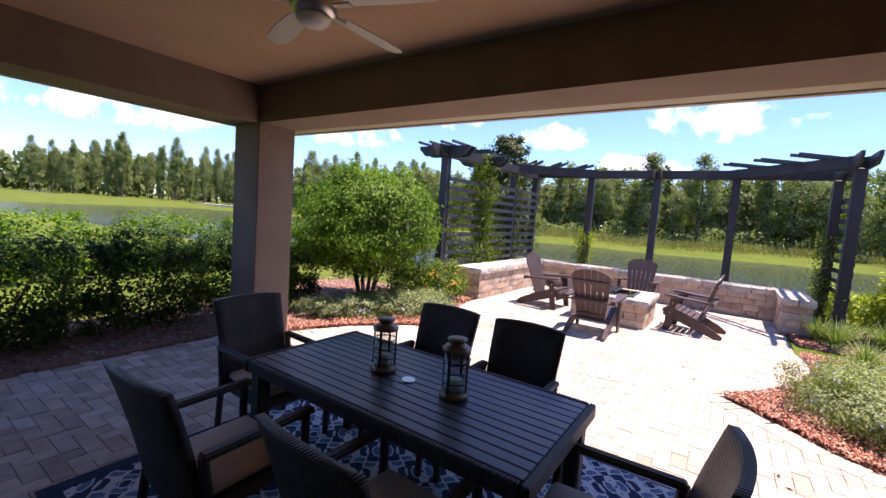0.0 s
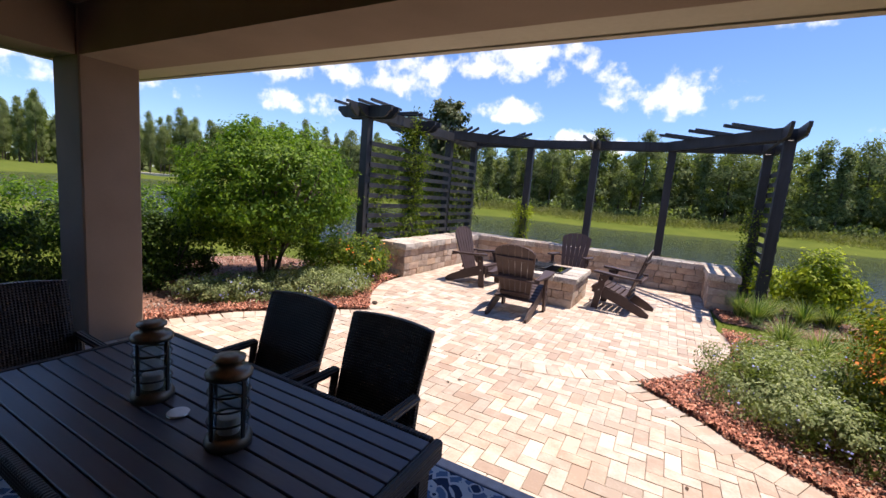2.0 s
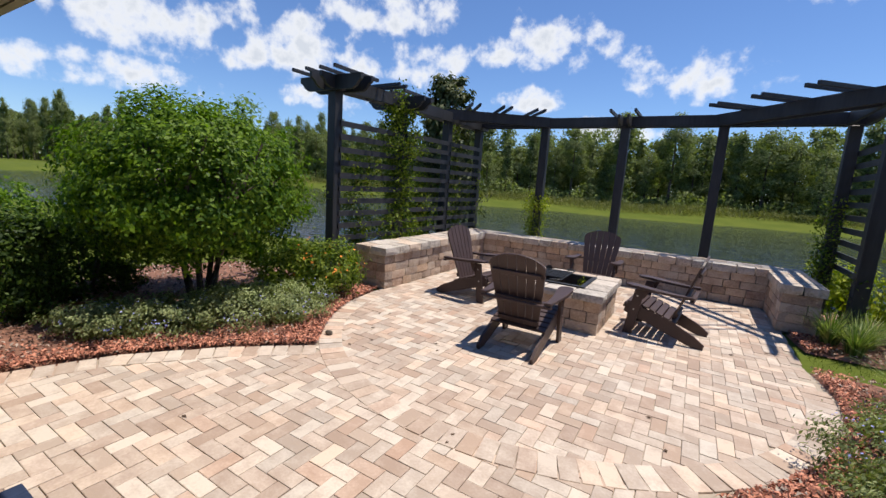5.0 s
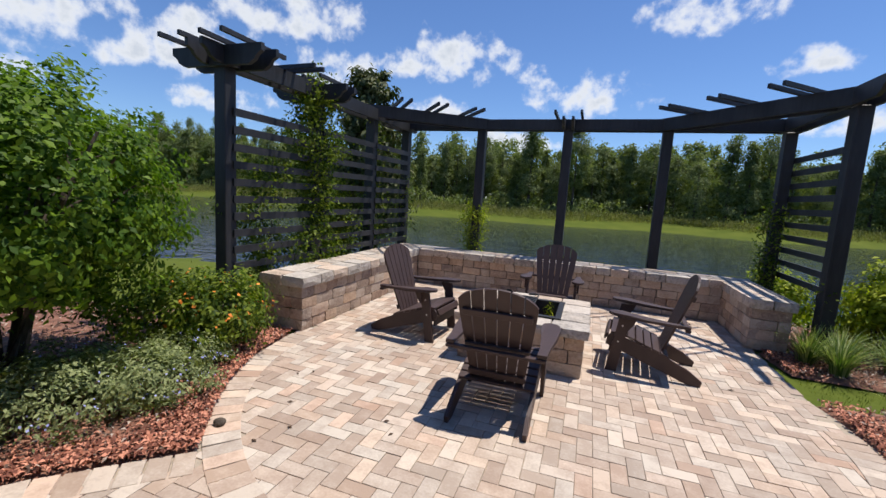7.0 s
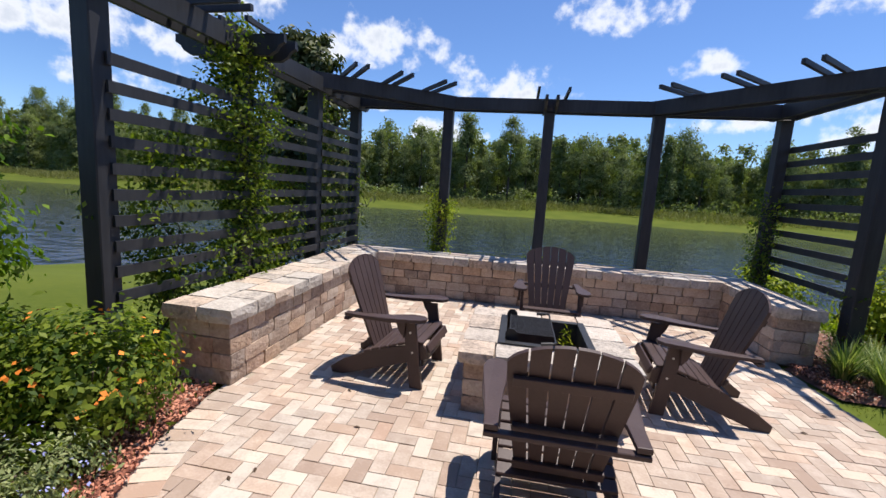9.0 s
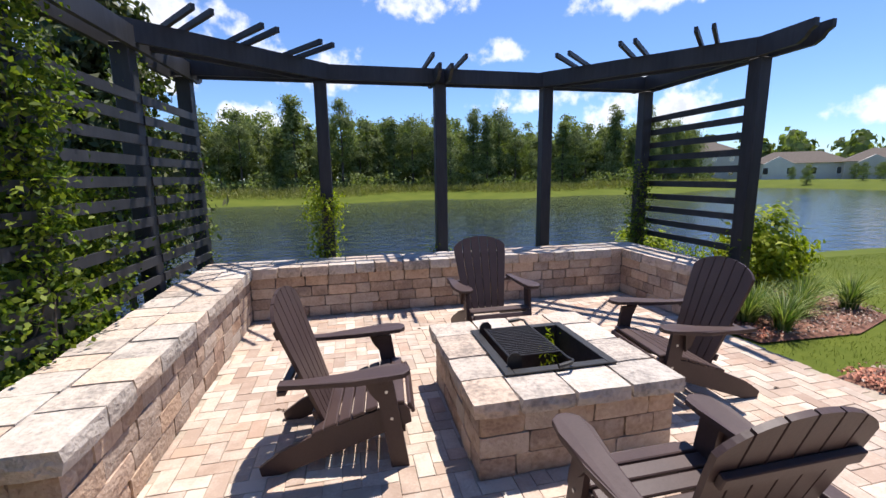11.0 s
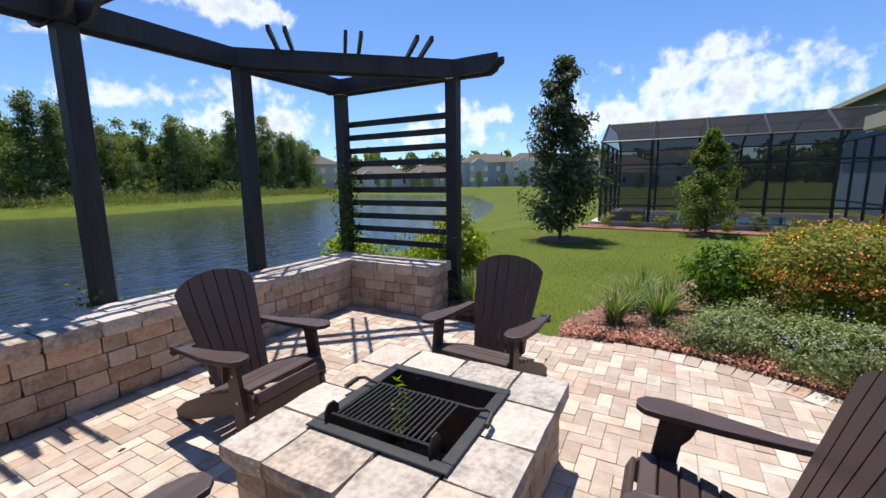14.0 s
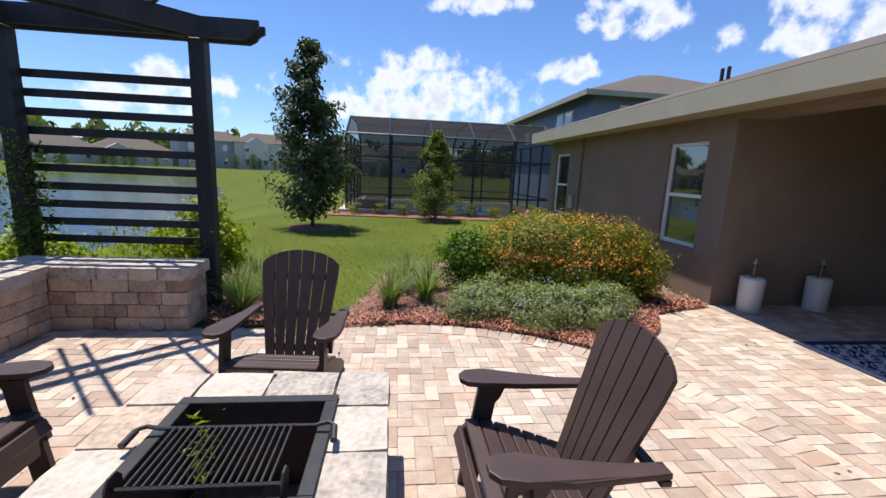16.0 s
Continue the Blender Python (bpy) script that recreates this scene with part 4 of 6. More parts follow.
# ---- windows ----
def window(name, x0, x1, z0, z1, y):
    w = tagged(new(name), "white vinyl single-hung window with dark glass", "window", kind="structure")
    d = 0.07
    bm = BM()
    for q in ((x0, x0 + 0.05, z0, z1), (x1 - 0.05, x1, z0, z1), (x0 + 0.05, x1 - 0.05, z0, z0 + 0.055), (x0 + 0.05, x1 - 0.05, z1 - 0.05, z1)):
        box(bm, q[0], q[1], y - d - 0.05, y - d + 0.02, q[2], q[3])
    part("window_frame", bm, M_WHITE, w)
    zm = z0 + (z1 - z0) * 0.49
    bm = BM()
    box(bm, x0 + 0.05, x1 - 0.05, y - d - 0.03, y - d + 0.012, zm - 0.025, zm + 0.025)
    part("meeting_rail", bm, M_WHITE, w)
    for a, b in ((z0 + 0.055, zm - 0.025), (zm + 0.025, z1 - 0.05)):
        bm = BM()
        box(bm, x0 + 0.05, x1 - 0.05, y - d - 0.02, y - d - 0.012, a, b)
        part("pane", bm, M_PANE, w, "dark reflecting glass")
    bm = BM()
    box(bm, x0 - 0.02, x1 + 0.02, y - d + 0.0, y + 0.02, z0 - 0.03, z0)
    part("window_sill", bm, M_STUCCO, w)


window("window_1", *W1, 0.68, 2.18, Y_F)
window("window_2", *W2, 0.68, 2.18, Y_F)
wall("wall_inner", "plain inner wall of the house", [(X_LAN + 0.24, X_END - 0.26, Y_F - 0.65, Y_F - 0.60, -0.2, 2.7)])
# downspout and meter box on the house wall
dsp = thing("downspout", "brown painted downspout on the stucco wall", "downspout")
bm = BM()
box(bm, 6.18, 6.26, Y_F + 0.002, Y_F + 0.06, 0.02, 2.48, 0.008)
part("pipe", bm, M_STUCCO, dsp)
for z in (0.4, 1.4, 2.2):
    bm = BM()
    box(bm, 6.16, 6.28, Y_F + 0.001, Y_F + 0.066, z, z + 0.03)
    part("strap", bm, M_STUCCO, dsp)
bm = BM()
box(bm, 6.42, 6.60, Y_F + 0.002, Y_F + 0.09, 0.88, 1.18, 0.01)
tagged(part("utility_box", bm, M_FASCIA), "small grey utility box on the stucco wall", "utility box")


# ---- foliage ----
def leaf_obj(name, pts, nrm, size, material, parent, aspect=0.5, fold=0.18, seed=0, label="", droop=0.0, kind=""):
    """Many small folded leaves in one mesh. pts, nrm: n x 3; size: n."""
    rg = np.random.RandomState(seed)
    n = len(pts)
    nrm = nrm + rg.normal(0, 0.45, (n, 3))
    nrm /= np.linalg.norm(nrm, axis=1, keepdims=True) + 1e-9
    t = rg.normal(0, 1, (n, 3))
    t[:, 2] -= droop
    t -= (t * nrm).sum(1, keepdims=True) * nrm
    t /= np.linalg.norm(t, axis=1, keepdims=True) + 1e-9
    b = np.cross(nrm, t)
    s = np.asarray(size).reshape(n, 1) * rg.uniform(0.7, 1.3, (n, 1))
    v = np.empty((n, 4, 3))
    v[:, 0] = pts - t * s * 0.5
    v[:, 1] = pts + b * s * aspect * 0.5 + nrm * s * fold * 0.5
    v[:, 2] = pts + t * s * 0.5 - nrm * s * fold * 0.3
    v[:, 3] = pts - b * s * aspect * 0.5 + nrm * s * fold * 0.5
    me = bpy.data.meshes.new(name)
    me.vertices.add(n * 4)
    me.vertices.foreach_set("co", v.astype(np.float32).ravel())
    me.loops.add(n * 4)
    me.loops.foreach_set("vertex_index", np.arange(n * 4, dtype=np.int32))
    me.polygons.add(n)
    me.polygons.foreach_set("loop_start", np.arange(0, n * 4, 4, dtype=np.int32))
    me.update(calc_edges=True)
    me.materials.append(material)
    ob = new(name, me)
    ob.parent = parent
    if label:
        ob["label"] = label
    if kind:
        ob["kind"] = kind
    return ob


def cloud(n, center, radii, clumps, spread, seed, shell=0.55, flat_bottom=-0.8, lump=0.18):
    """Leaf places in clumps over an uneven ellipsoid, with the outward direction."""
    rg = np.random.RandomState(seed)
    d = rg.normal(0, 1, (clumps, 3))
    d /= np.linalg.norm(d, axis=1, keepdims=True)
    d[:, 2] = np.maximum(d[:, 2], flat_bottom)
    rad = (1 - shell * rg.uniform(0, 1, (clumps, 1)) ** 2.2) * (1 + rg.normal(0, lump * 0.5, (clumps, 1)))
    cc = d * rad
    k = rg.randint(0, clumps, n)
    p = cc[k] + rg.normal(0, spread, (n, 3))
    out = p / (np.linalg.norm(p, axis=1, keepdims=True) + 1e-9)
    out[:, 2] += 0.35
    return np.array(center) + p * np.array(radii), out


M_LEAF_TREE = leaf_mat("shrub_tree_leaf", (0.045, 0.10, 0.008), (0.15, 0.24, 0.018), gloss=0.4, vary=0.6)
M_LEAF_HEDGE = leaf_mat("hedge_leaf", (0.022, 0.045, 0.008), (0.075, 0.125, 0.018), gloss=0.4, trans=0.25)
M_LEAF_LAV = leaf_mat("sage_leaf", (0.14, 0.175, 0.07), (0.31, 0.345, 0.16), gloss=0.7, trans=0.25)
M_LEAF_FIRE = leaf_mat("firebush_leaf", (0.09, 0.115, 0.014), (0.28, 0.26, 0.035), gloss=0.5)
M_LEAF_LIME = leaf_mat("lime_shrub_leaf", (0.15, 0.20, 0.012), (0.36, 0.40, 0.03), gloss=0.45)
M_LEAF_VINE = leaf_mat("vine_leaf", (0.05, 0.09, 0.012), (0.19, 0.24, 0.03), gloss=0.45)
M_LEAF_MAG = leaf_mat("magnolia_leaf", (0.05, 0.075, 0.028), (0.14, 0.15, 0.07), gloss=0.3, trans=0.12)
M_LEAF_CONE = leaf_mat("conical_tree_leaf", (0.08, 0.115, 0.022), (0.22, 0.25, 0.06), gloss=0.45)
# Far leaves lightened: the haze of distance is put into these greens
M_LEAF_PINE = leaf_mat("far_tree_leaf", (0.10, 0.13, 0.048), (0.22, 0.255, 0.10), gloss=0.7, trans=0.35, vary=0.7)
M_REED = leaf_mat("reed_leaf", (0.14, 0.15, 0.045), (0.26, 0.25, 0.10), gloss=0.7, trans=0.3)
M_FLOWER = mat("orange_flower", (0.74, 0.17, 0.02), (0.85, 0.34, 0.04), rough=0.7, scale=10, bump=0)
M_BLUE = mat("blue_flower", (0.22, 0.24, 0.55), (0.42, 0.44, 0.72), rough=0.8, scale=10, bump=0)
M_TUFT = leaf_mat("liriope_blade", (0.08, 0.14, 0.03), (0.30, 0.34, 0.13), gloss=0.5, trans=0.25)


def trunk(bm, x, y, z0, pts, r0, r1):
    tube(bm, [(x + a, y + b, z0 + c) for a, b, c in pts], r0, r1, 8)


def shrub(name, label, cat, x, y, rx, ry, h, n, size, material, seed, group="", flowers=None, aspect=0.5, stems=5, clumps=60, spread=0.16, low=0.05, boxy=1.0):
    z = ground_z(x, y)
    t = thing(name, label, cat, Matrix.Translation((x, y, z)), group)
    rg = random.Random(seed)
    bm = BM()
    for k in range(stems):
        a = rg.uniform(0, 6.28)
        tube(bm, [(0.05 * cos(a), 0.05 * sin(a), -0.05), (0.3 * rx * cos(a), 0.3 * ry * sin(a), h * 0.4), (0.6 * rx * cos(a), 0.6 * ry * sin(a), h * 0.75)], 0.014, 0.005, 5)
    part("woody_base", bm, M_BARK, t)
    p, o = cloud(n, (0, 0, h * 0.5 + low), (rx, ry, h * 0.5), clumps, spread, seed, shell=0.7, flat_bottom=-0.9)
    if boxy != 1.0:
        q = (p - np.array((0, 0, h * 0.5 + low))) / np.array((rx, ry, h * 0.5))
        p = np.sign(q) * np.abs(q) ** boxy * np.array((rx, ry, h * 0.5)) + np.array((0, 0, h * 0.5 + low))
    p[:, 2] = np.abs(p[:, 2] - 0.02) + 0.02
    leaf_obj("foliage", p, o, np.full(len(p), size), material, t, aspect, seed=seed)
    if flowers:
        fm, fn, fs = flowers
        p, o = cloud(fn, (0, 0, h * 0.52 + low), (rx * 1.03, ry * 1.03, h * 0.53), max(50, fn // 8), 0.07, seed + 7, shell=0.05, flat_bottom=0.05)
        leaf_obj("blossom", p, o, np.full(len(p), fs), fm, t, 0.8, seed=seed + 1, kind="stuff")
    return t


# round shrub tree by the patio
def shrub_tree(x, y):
    z = ground_z(x, y)
    t = thing("shrub_tree", "bright green round multi-trunk shrub tree in red mulch", "tree", Matrix.Translation((x, y, z)))
    rg = random.Random(5)
    bm = BM()
    for k in range(7):
        a = 6.283 * k / 7 + rg.uniform(-0.3, 0.3)
        r = rg.uniform(0.35, 0.75)
        tube(bm, [(0.07 * cos(a), 0.07 * sin(a), -0.1), (0.12 * cos(a), 0.12 * sin(a), 0.25), (r * 0.6 * cos(a), r * 0.6 * sin(a), 0.75), (r * 1.15 * cos(a), r * 1.15 * sin(a), 1.45), (r * 1.3 * cos(a + 0.2), r * 1.3 * sin(a + 0.2), 1.9)], 0.042, 0.010, 7)
        for q in range(3):
            b = a + rg.uniform(-0.9, 0.9)
            tube(bm, [(r * 0.7 * cos(a), r * 0.7 * sin(a), 0.85 + 0.15 * q), (r * 1.2 * cos(b), r * 1.2 * sin(b), 1.3 + 0.2 * q), (0.92 * cos(b), 0.92 * sin(b), 1.40 + 0.22 * q)], 0.016, 0.005, 5)
    part("trunk", bm, M_BARK, t)
    p, o = cloud(36000, (0, 0, 1.36), (1.06, 1.06, 0.93), 300, 0.07, 11, shell=0.4, flat_bottom=-0.78, lump=0.14)
    q, o2 = cloud(6500, (0, 0, 1.38), (1.10, 1.10, 0.97), 170, 0.055, 12, shell=0.05, flat_bottom=-0.2)
    leaf_obj("crown", np.vstack((p, q)), np.vstack((o, o2)), np.full(len(p) + len(q), 0.056), M_LEAF_TREE, t, 0.5, seed=3)
    return t


shrub_tree(-4.88, 5.0)
for k, (x, y, r, h) in enumerate(((-5.62, -1.7, 0.66, 1.10), (-5.60, -0.45, 0.66, 1.06), (-5.62, 0.75, 0.64, 1.12), (-5.66, 2.02, 0.66, 1.16), (-5.75, 3.35, 0.66, 1.12), (-6.2, 4.35, 0.55, 0.9))):
    shrub("hedge_shrub", "dark green clipped hedge shrub beside the patio", "hedge", x, y, 0.50, r, h, 12000, 0.05, M_LEAF_HEDGE, 40 + k, "patio hedge", clumps=200, spread=0.10, boxy=0.62)
for k in range(8):
    y = -6.5 + 2.1 * k
    shrub("hedge_shrub", "sunlit green hedge shrub on the lawn edge", "hedge", -9.6 - 0.05 * y, y, 0.75, 0.98, 1.15, 4200, 0.08, M_LEAF_TREE, 60 + k, "outer hedge", clumps=110, spread=0.12, boxy=0.6)
SAGE = "grey-green low groundcover shrub with small blue flowers"
for k, (x, y, r, h) in enumerate(((-4.72, 3.95, 0.36, 0.34), (-4.42, 4.40, 0.42, 0.38), (-4.05, 4.88, 0.45, 0.42), (-3.82, 5.36, 0.40, 0.40), (-4.45, 5.15, 0.42, 0.36), (-4.05, 5.80, 0.34, 0.34),
                                  (1.42, 6.25, 0.40, 0.36), (1.18, 5.62, 0.45, 0.42), (1.12, 4.98, 0.45, 0.44), (1.70, 5.85, 0.45, 0.42), (1.62, 5.25, 0.45, 0.46), (1.45, 4.62, 0.36, 0.40))):
    shrub("sage_shrub", SAGE, "groundcover", x, y, r, r, h, 5200, 0.036, M_LEAF_LAV, 80 + k, "blue-flowered groundcover", (M_BLUE, 90, 0.018), 0.4, 4, 90, 0.13, 0.0)
shrub("firebush", "yellow-green firebush with a few orange flowers", "shrub", -4.20, 6.24, 0.44, 0.44, 0.72, 5200, 0.05, M_LEAF_VINE, 101, "", (M_FLOWER, 90, 0.035), clumps=80)
shrub("low_shrub", "yellow-green leafy shrub under the tree", "shrub", -4.75, 6.15, 0.5, 0.5, 0.66, 3800, 0.05, M_LEAF_VINE, 102, clumps=70)
shrub("firebush", "large firebush covered with orange flowers by the wall", "shrub", 2.45, 4.78, 0.80, 1.12, 1.05, 24000, 0.046, M_LEAF_FIRE, 103, "", (M_FLOWER, 4200, 0.024), clumps=320, spread=0.09, boxy=0.7)
shrub("firebush", "firebush with orange flowers in the mulch bed", "shrub", 2.15, 3.95, 0.50, 0.42, 0.85, 4200, 0.055, M_LEAF_FIRE, 104, "", (M_FLOWER, 220, 0.032), clumps=90)
shrub("green_shrub", "bright green rounded shrub beside the firebush", "shrub", 2.55, 6.05, 0.45, 0.45, 0.82, 5200, 0.06, M_LEAF_TREE, 105, clumps=90)
shrub("green_shrub", "small green shrub by the house wall", "shrub", 2.85, 3.45, 0.32, 0.3, 0.55, 2000, 0.06, M_LEAF_TREE, 106, clumps=50)
shrub("lime_shrub", "lime green shrub behind the pergola", "shrub", 2.45, 9.62, 0.46, 0.46, 1.05, 5200, 0.075, M_LEAF_LIME, 107, clumps=70)
shrub("lime_shrub", "lime green shrub behind the pergola screen", "shrub", 1.95, 11.2, 0.45, 0.45, 0.9, 2600, 0.075, M_LEAF_LIME, 108, clumps=60)
shrub("lime_shrub", "yellow-green shrub behind the slatted screen", "shrub", -4.95, 9.0, 0.36, 0.55, 1.4, 4600, 0.055, M_LEAF_LIME, 109, clumps=70)


def tuft(x, y, h, n, seed):
    """Arching strap leaves from one crown."""
    rg = np.random.RandomState(seed)
    vs, fs = [], []
    for k in range(n):
        a, lean, hh = rg.uniform(0, 6.283), rg.uniform(0.15, 0.95), h * rg.uniform(0.7, 1.15)
        d = np.array((cos(a), sin(a), 0))
        w = np.array((-sin(a), cos(a), 0)) * 0.009
        base = d * rg.uniform(0, 0.07)
        i0 = len(vs)
        for q in (0, 0.35, 0.7, 1.0):
            p = base + d * lean * hh * q * q * 0.9 + np.array((0, 0, hh * (q - 0.42 * lean * q * q)))
            s = (1 - q) * 0.9 + 0.1
            vs += [tuple(p - w * s), tuple(p + w * s)]
        for q in range(3):
            fs.append((i0 + 2 * q, i0 + 2 * q + 1, i0 + 2 * q + 3, i0 + 2 * q + 2))
    t = thing("grass_tuft", "variegated liriope clump with arching blades in mulch", "ornamental grass", Matrix.Translation((x, y, ground_z(x, y) + 0.02)), "liriope clumps")
    me = bpy.data.meshes.new("foliage")
    me.from_pydata(vs, [], fs)
    me.materials.append(M_TUFT)
    ob = new("foliage", me)
    ob.parent = t


for k, (x, y) in enumerate(((1.62, 7.18), (1.85, 6.75), (2.25, 7.05), (2.65, 6.95), (1.38, 8.75), (1.75, 8.95), (2.15, 8.80), (2.55, 9.05), (2.95, 8.85), (1.55, 8.5), (2.35, 6.65), (2.9, 5.9))):
    tuft(x, y, 0.50, 230, 200 + k)

# ---- trees on the lawn ----
def cone_tree(name, label, x, y, h, r, n, size, material, seed, clear=0.35, aspect=0.5, lump=0.25, power=0.8):
    z = ground_z(x, y)
    t = thing(name, label, "tree", Matrix.Translation((x, y, z)))
    rg = np.random.RandomState(seed)
    bm = BM()
    tube(bm, [(0, 0, -0.1), (0.03, 0.01, h * 0.3), (-0.02, 0.02, h * 0.65), (0, 0, h * 0.93)], 0.05, 0.012, 8)
    pr, pc = random.Random(seed), []
    for k in range(90):
        f = pr.random() ** 0.85
        zz = clear + (h - clear) * f
        a = pr.uniform(0, 6.283)
        rr = r * (1 - f) ** power * pr.uniform(0.55, 1.12) + 0.05
        if f < 0.12:
            rr *= 0.55 + f * 3.5
        tip = (rr * cos(a), rr * sin(a), zz + 0.25 * rr)
        tube(bm, [(0, 0, zz - 0.25 * rr), (tip[0] * 0.5, tip[1] * 0.5, zz - 0.05), tip], 0.016, 0.004, 5)
        for q in np.linspace(0.35, 1.0, 4):
            pc.append((tip[0] * q, tip[1] * q, zz + 0.25 * rr * (2 * q - 1)))
    part("trunk", bm, M_BARK, t)
    pc = np.array(pc + [(0, 0, h * 0.95), (0, 0, h * 0.9), (0.03, 0, h)])
    k = rg.randint(0, len(pc), n)
    p = pc[k] + rg.normal(0, lump * 0.5, (n, 3)) * np.array((1, 1, 0.8)) * (0.35 + 0.65 * (1 - pc[k][:, 2:] / h))
    o = p - np.array((0, 0, 1)) * (p[:, 2:] - 0.2)
    o[:, 2] += 0.3
    leaf_obj("crown", p, o, np.full(n, size), material, t, aspect, seed=seed, droop=0.4)
    return t


cone_tree("magnolia_tree", "dark glossy southern magnolia tree on the lawn", 9.2, 9.5, 4.95, 1.22, 13000, 0.14, M_LEAF_MAG, 301, 0.4, 0.45, 0.40, 0.5)
cone_tree("magnolia_tree", "tall magnolia tree behind the pergola screen", -5.5, 11.25, 4.4, 1.05, 9000, 0.14, M_LEAF_MAG, 302, 0.8, 0.42, 0.40, 0.38)
cone_tree("conical_tree", "conical light green tree beside the pool cage", 12.0, 5.7, 3.1, 1.2, 13000, 0.085, M_LEAF_CONE, 303, 0.15, 0.5, 0.28, 0.85)
for x, y, r in ((9.2, 9.5, 0.75), (12.0, 5.7, 0.55)):
    bm = BM()
    lathe(bm, [(r, -0.02), (r * 0.9, 0.035), (r * 0.3, 0.06)], 24, pose(x, y, ground_z(x, y)))
    tagged(part("mulch_ring", bm, M_MULCH), "dark mulch ring under a lawn tree", "mulch", kind="structure")


# ---- vines on the pergola ----
def vine(x, y, z0, z1, r, n, seed, label="green climbing vine on a dark wooden post", material=None, axis=None):
    t = thing("climbing_vine", label, "vine", Matrix.Translation((x, y, ground_z(x, y))), "pergola vines")
    rg = np.random.RandomState(seed)
    bm = BM()
    for s in range(3):
        a0 = rg.uniform(0, 6.28)
        pts = [(0.11 * cos(a0 + 1.3 * q), 0.11 * sin(a0 + 1.3 * q), z1 * 0.97 * q / 9) for q in range(10)]
        tube(bm, pts, 0.009, 0.004, 5)
    part("woody_base", bm, M_BARK, t)
    nc = max(20, n // 28)
    f = rg.uniform(0, 1, nc)
    wob = 0.6 + 0.5 * np.sin(f * 17 + seed) * np.sin(f * 7)
    a = rg.uniform(0, 6.283, nc)
    rr = r * wob * rg.uniform(0.3, 1.0, nc)
    c = np.stack((rr * np.cos(a), rr * np.sin(a), z0 + (z1 - z0) * f), 1)
    if axis is not None:
        c[:, axis] *= 2.2
    k = rg.randint(0, nc, n)
    p = c[k] + rg.normal(0, 0.075, (n, 3))
    p[:, 2] = np.abs(p[:, 2])
    o = p * np.array((1, 1, 0))
    o[:, 2] = 0.3
    leaf_obj("foliage", p, o, np.full(n, 0.048), material or M_LEAF_VINE, t, 0.55, seed=seed, droop=0.6)


vine(-4.58, 8.2, 0.3, 3.05, 0.27, 13000, 401, axis=1)
vine(-4.70, 7.4, 0.1, 2.0, 0.28, 3800, 402, axis=1)
vine(-4.68, 9.0, 0.2, 1.8, 0.24, 2800, 403, axis=1)
vine(-4.62, 9.95, 0.2, 2.9, 0.2, 2600, 404, axis=1)
vine(-4.5, 10.9, 0.2, 2.2, 0.18, 900, 405)
vine(-3.02, 10.93, 0.4, 1.8, 0.25, 2800, 406, material=M_LEAF_LIME)
vine(-1.46, 10.98, 0.3, 0.95, 0.12, 350, 407)
vine(1.62, 10.88, 0.4, 1.9, 0.2, 1300, 408)
vine(1.66, 9.2, 0.1, 0.9, 0.12, 350, 409)


# ---- beds of mulch ----
def bed(name, label, outline, seed, n_red, n_old, edge):
    """A low mound inside an outline, with loose chips; fresh red chips lie along the paved edge."""
    bm = BM()
    lo = [bm.verts.new((x, y, -0.016)) for x, y in outline]
    cx, cy = sum(p[0] for p in outline) / len(outline), sum(p[1] for p in outline) / len(outline)
    mid = [bm.verts.new((x + (cx - x) * 0.08, y + (cy - y) * 0.08, 0.018)) for x, y in outline]
    top_ = [bm.verts.new((x + (cx - x) * 0.5, y + (cy - y) * 0.5, 0.03)) for x, y in outline]
    c = bm.verts.new((cx, cy, 0.035))
    m_ = len(outline)
    for a, b in ((lo, mid), (mid, top_)):
        for i in range(m_):
            bm.faces.new((a[i], a[(i + 1) % m_], b[(i + 1) % m_], b[i]))
    for i in range(m_):
        bm.faces.new((top_[i], top_[(i + 1) % m_], c))
    tagged(part(name, bm, M_MULCH), label, "mulch bed", kind="structure")

    def inside(x, y):
        r = False
        for i in range(m_):
            (x1, y1), (x2, y2) = outline[i], outline[i - 1]
            if (y1 > y) != (y2 > y) and x < (x2 - x1) * (y - y1) / (y2 - y1) + x1:
                r = not r
        return r
    rg = np.random.RandomState(seed)
    bx = [min(p[0] for p in outline), max(p[0] for p in outline), min(p[1] for p in outline), max(p[1] for p in outline)]
    for nm, n, red, mt in (("fresh_mulch", int(n_red * 1.35), True, M_CHIP), ("old_mulch", int(n_old * 1.3), False, M_OLDCHIP)):
        pts = []
        while len(pts) < n:
            if red:
                i = rg.randint(0, len(edge) - 1)
                q = rg.uniform()
                x = edge[i][0] + (edge[i + 1][0] - edge[i][0]) * q + rg.normal(0, 0.17)
                y = edge[i][1] + (edge[i + 1][1] - edge[i][1]) * q + rg.normal(0, 0.17)
            else:
                x, y = rg.uniform(bx[0], bx[1]), rg.uniform(bx[2], bx[3])
            if inside(x, y) and not paved(x, y):
                pts.append((x, y, 0.028 + rg.uniform(0, 0.022)))
        p = np.array(pts)
        o = np.tile((0.0, 0.0, 1.2), (len(p), 1)) + rg.normal(0, 0.35, (len(p), 3))
        ob = leaf_obj(nm, p, o, np.full(len(p), 0.043), mt, None, 0.42, 0.5, seed)
        tagged(ob, "loose red wood chips" if red else "loose weathered brown wood chips", "mulch", kind="stuff")


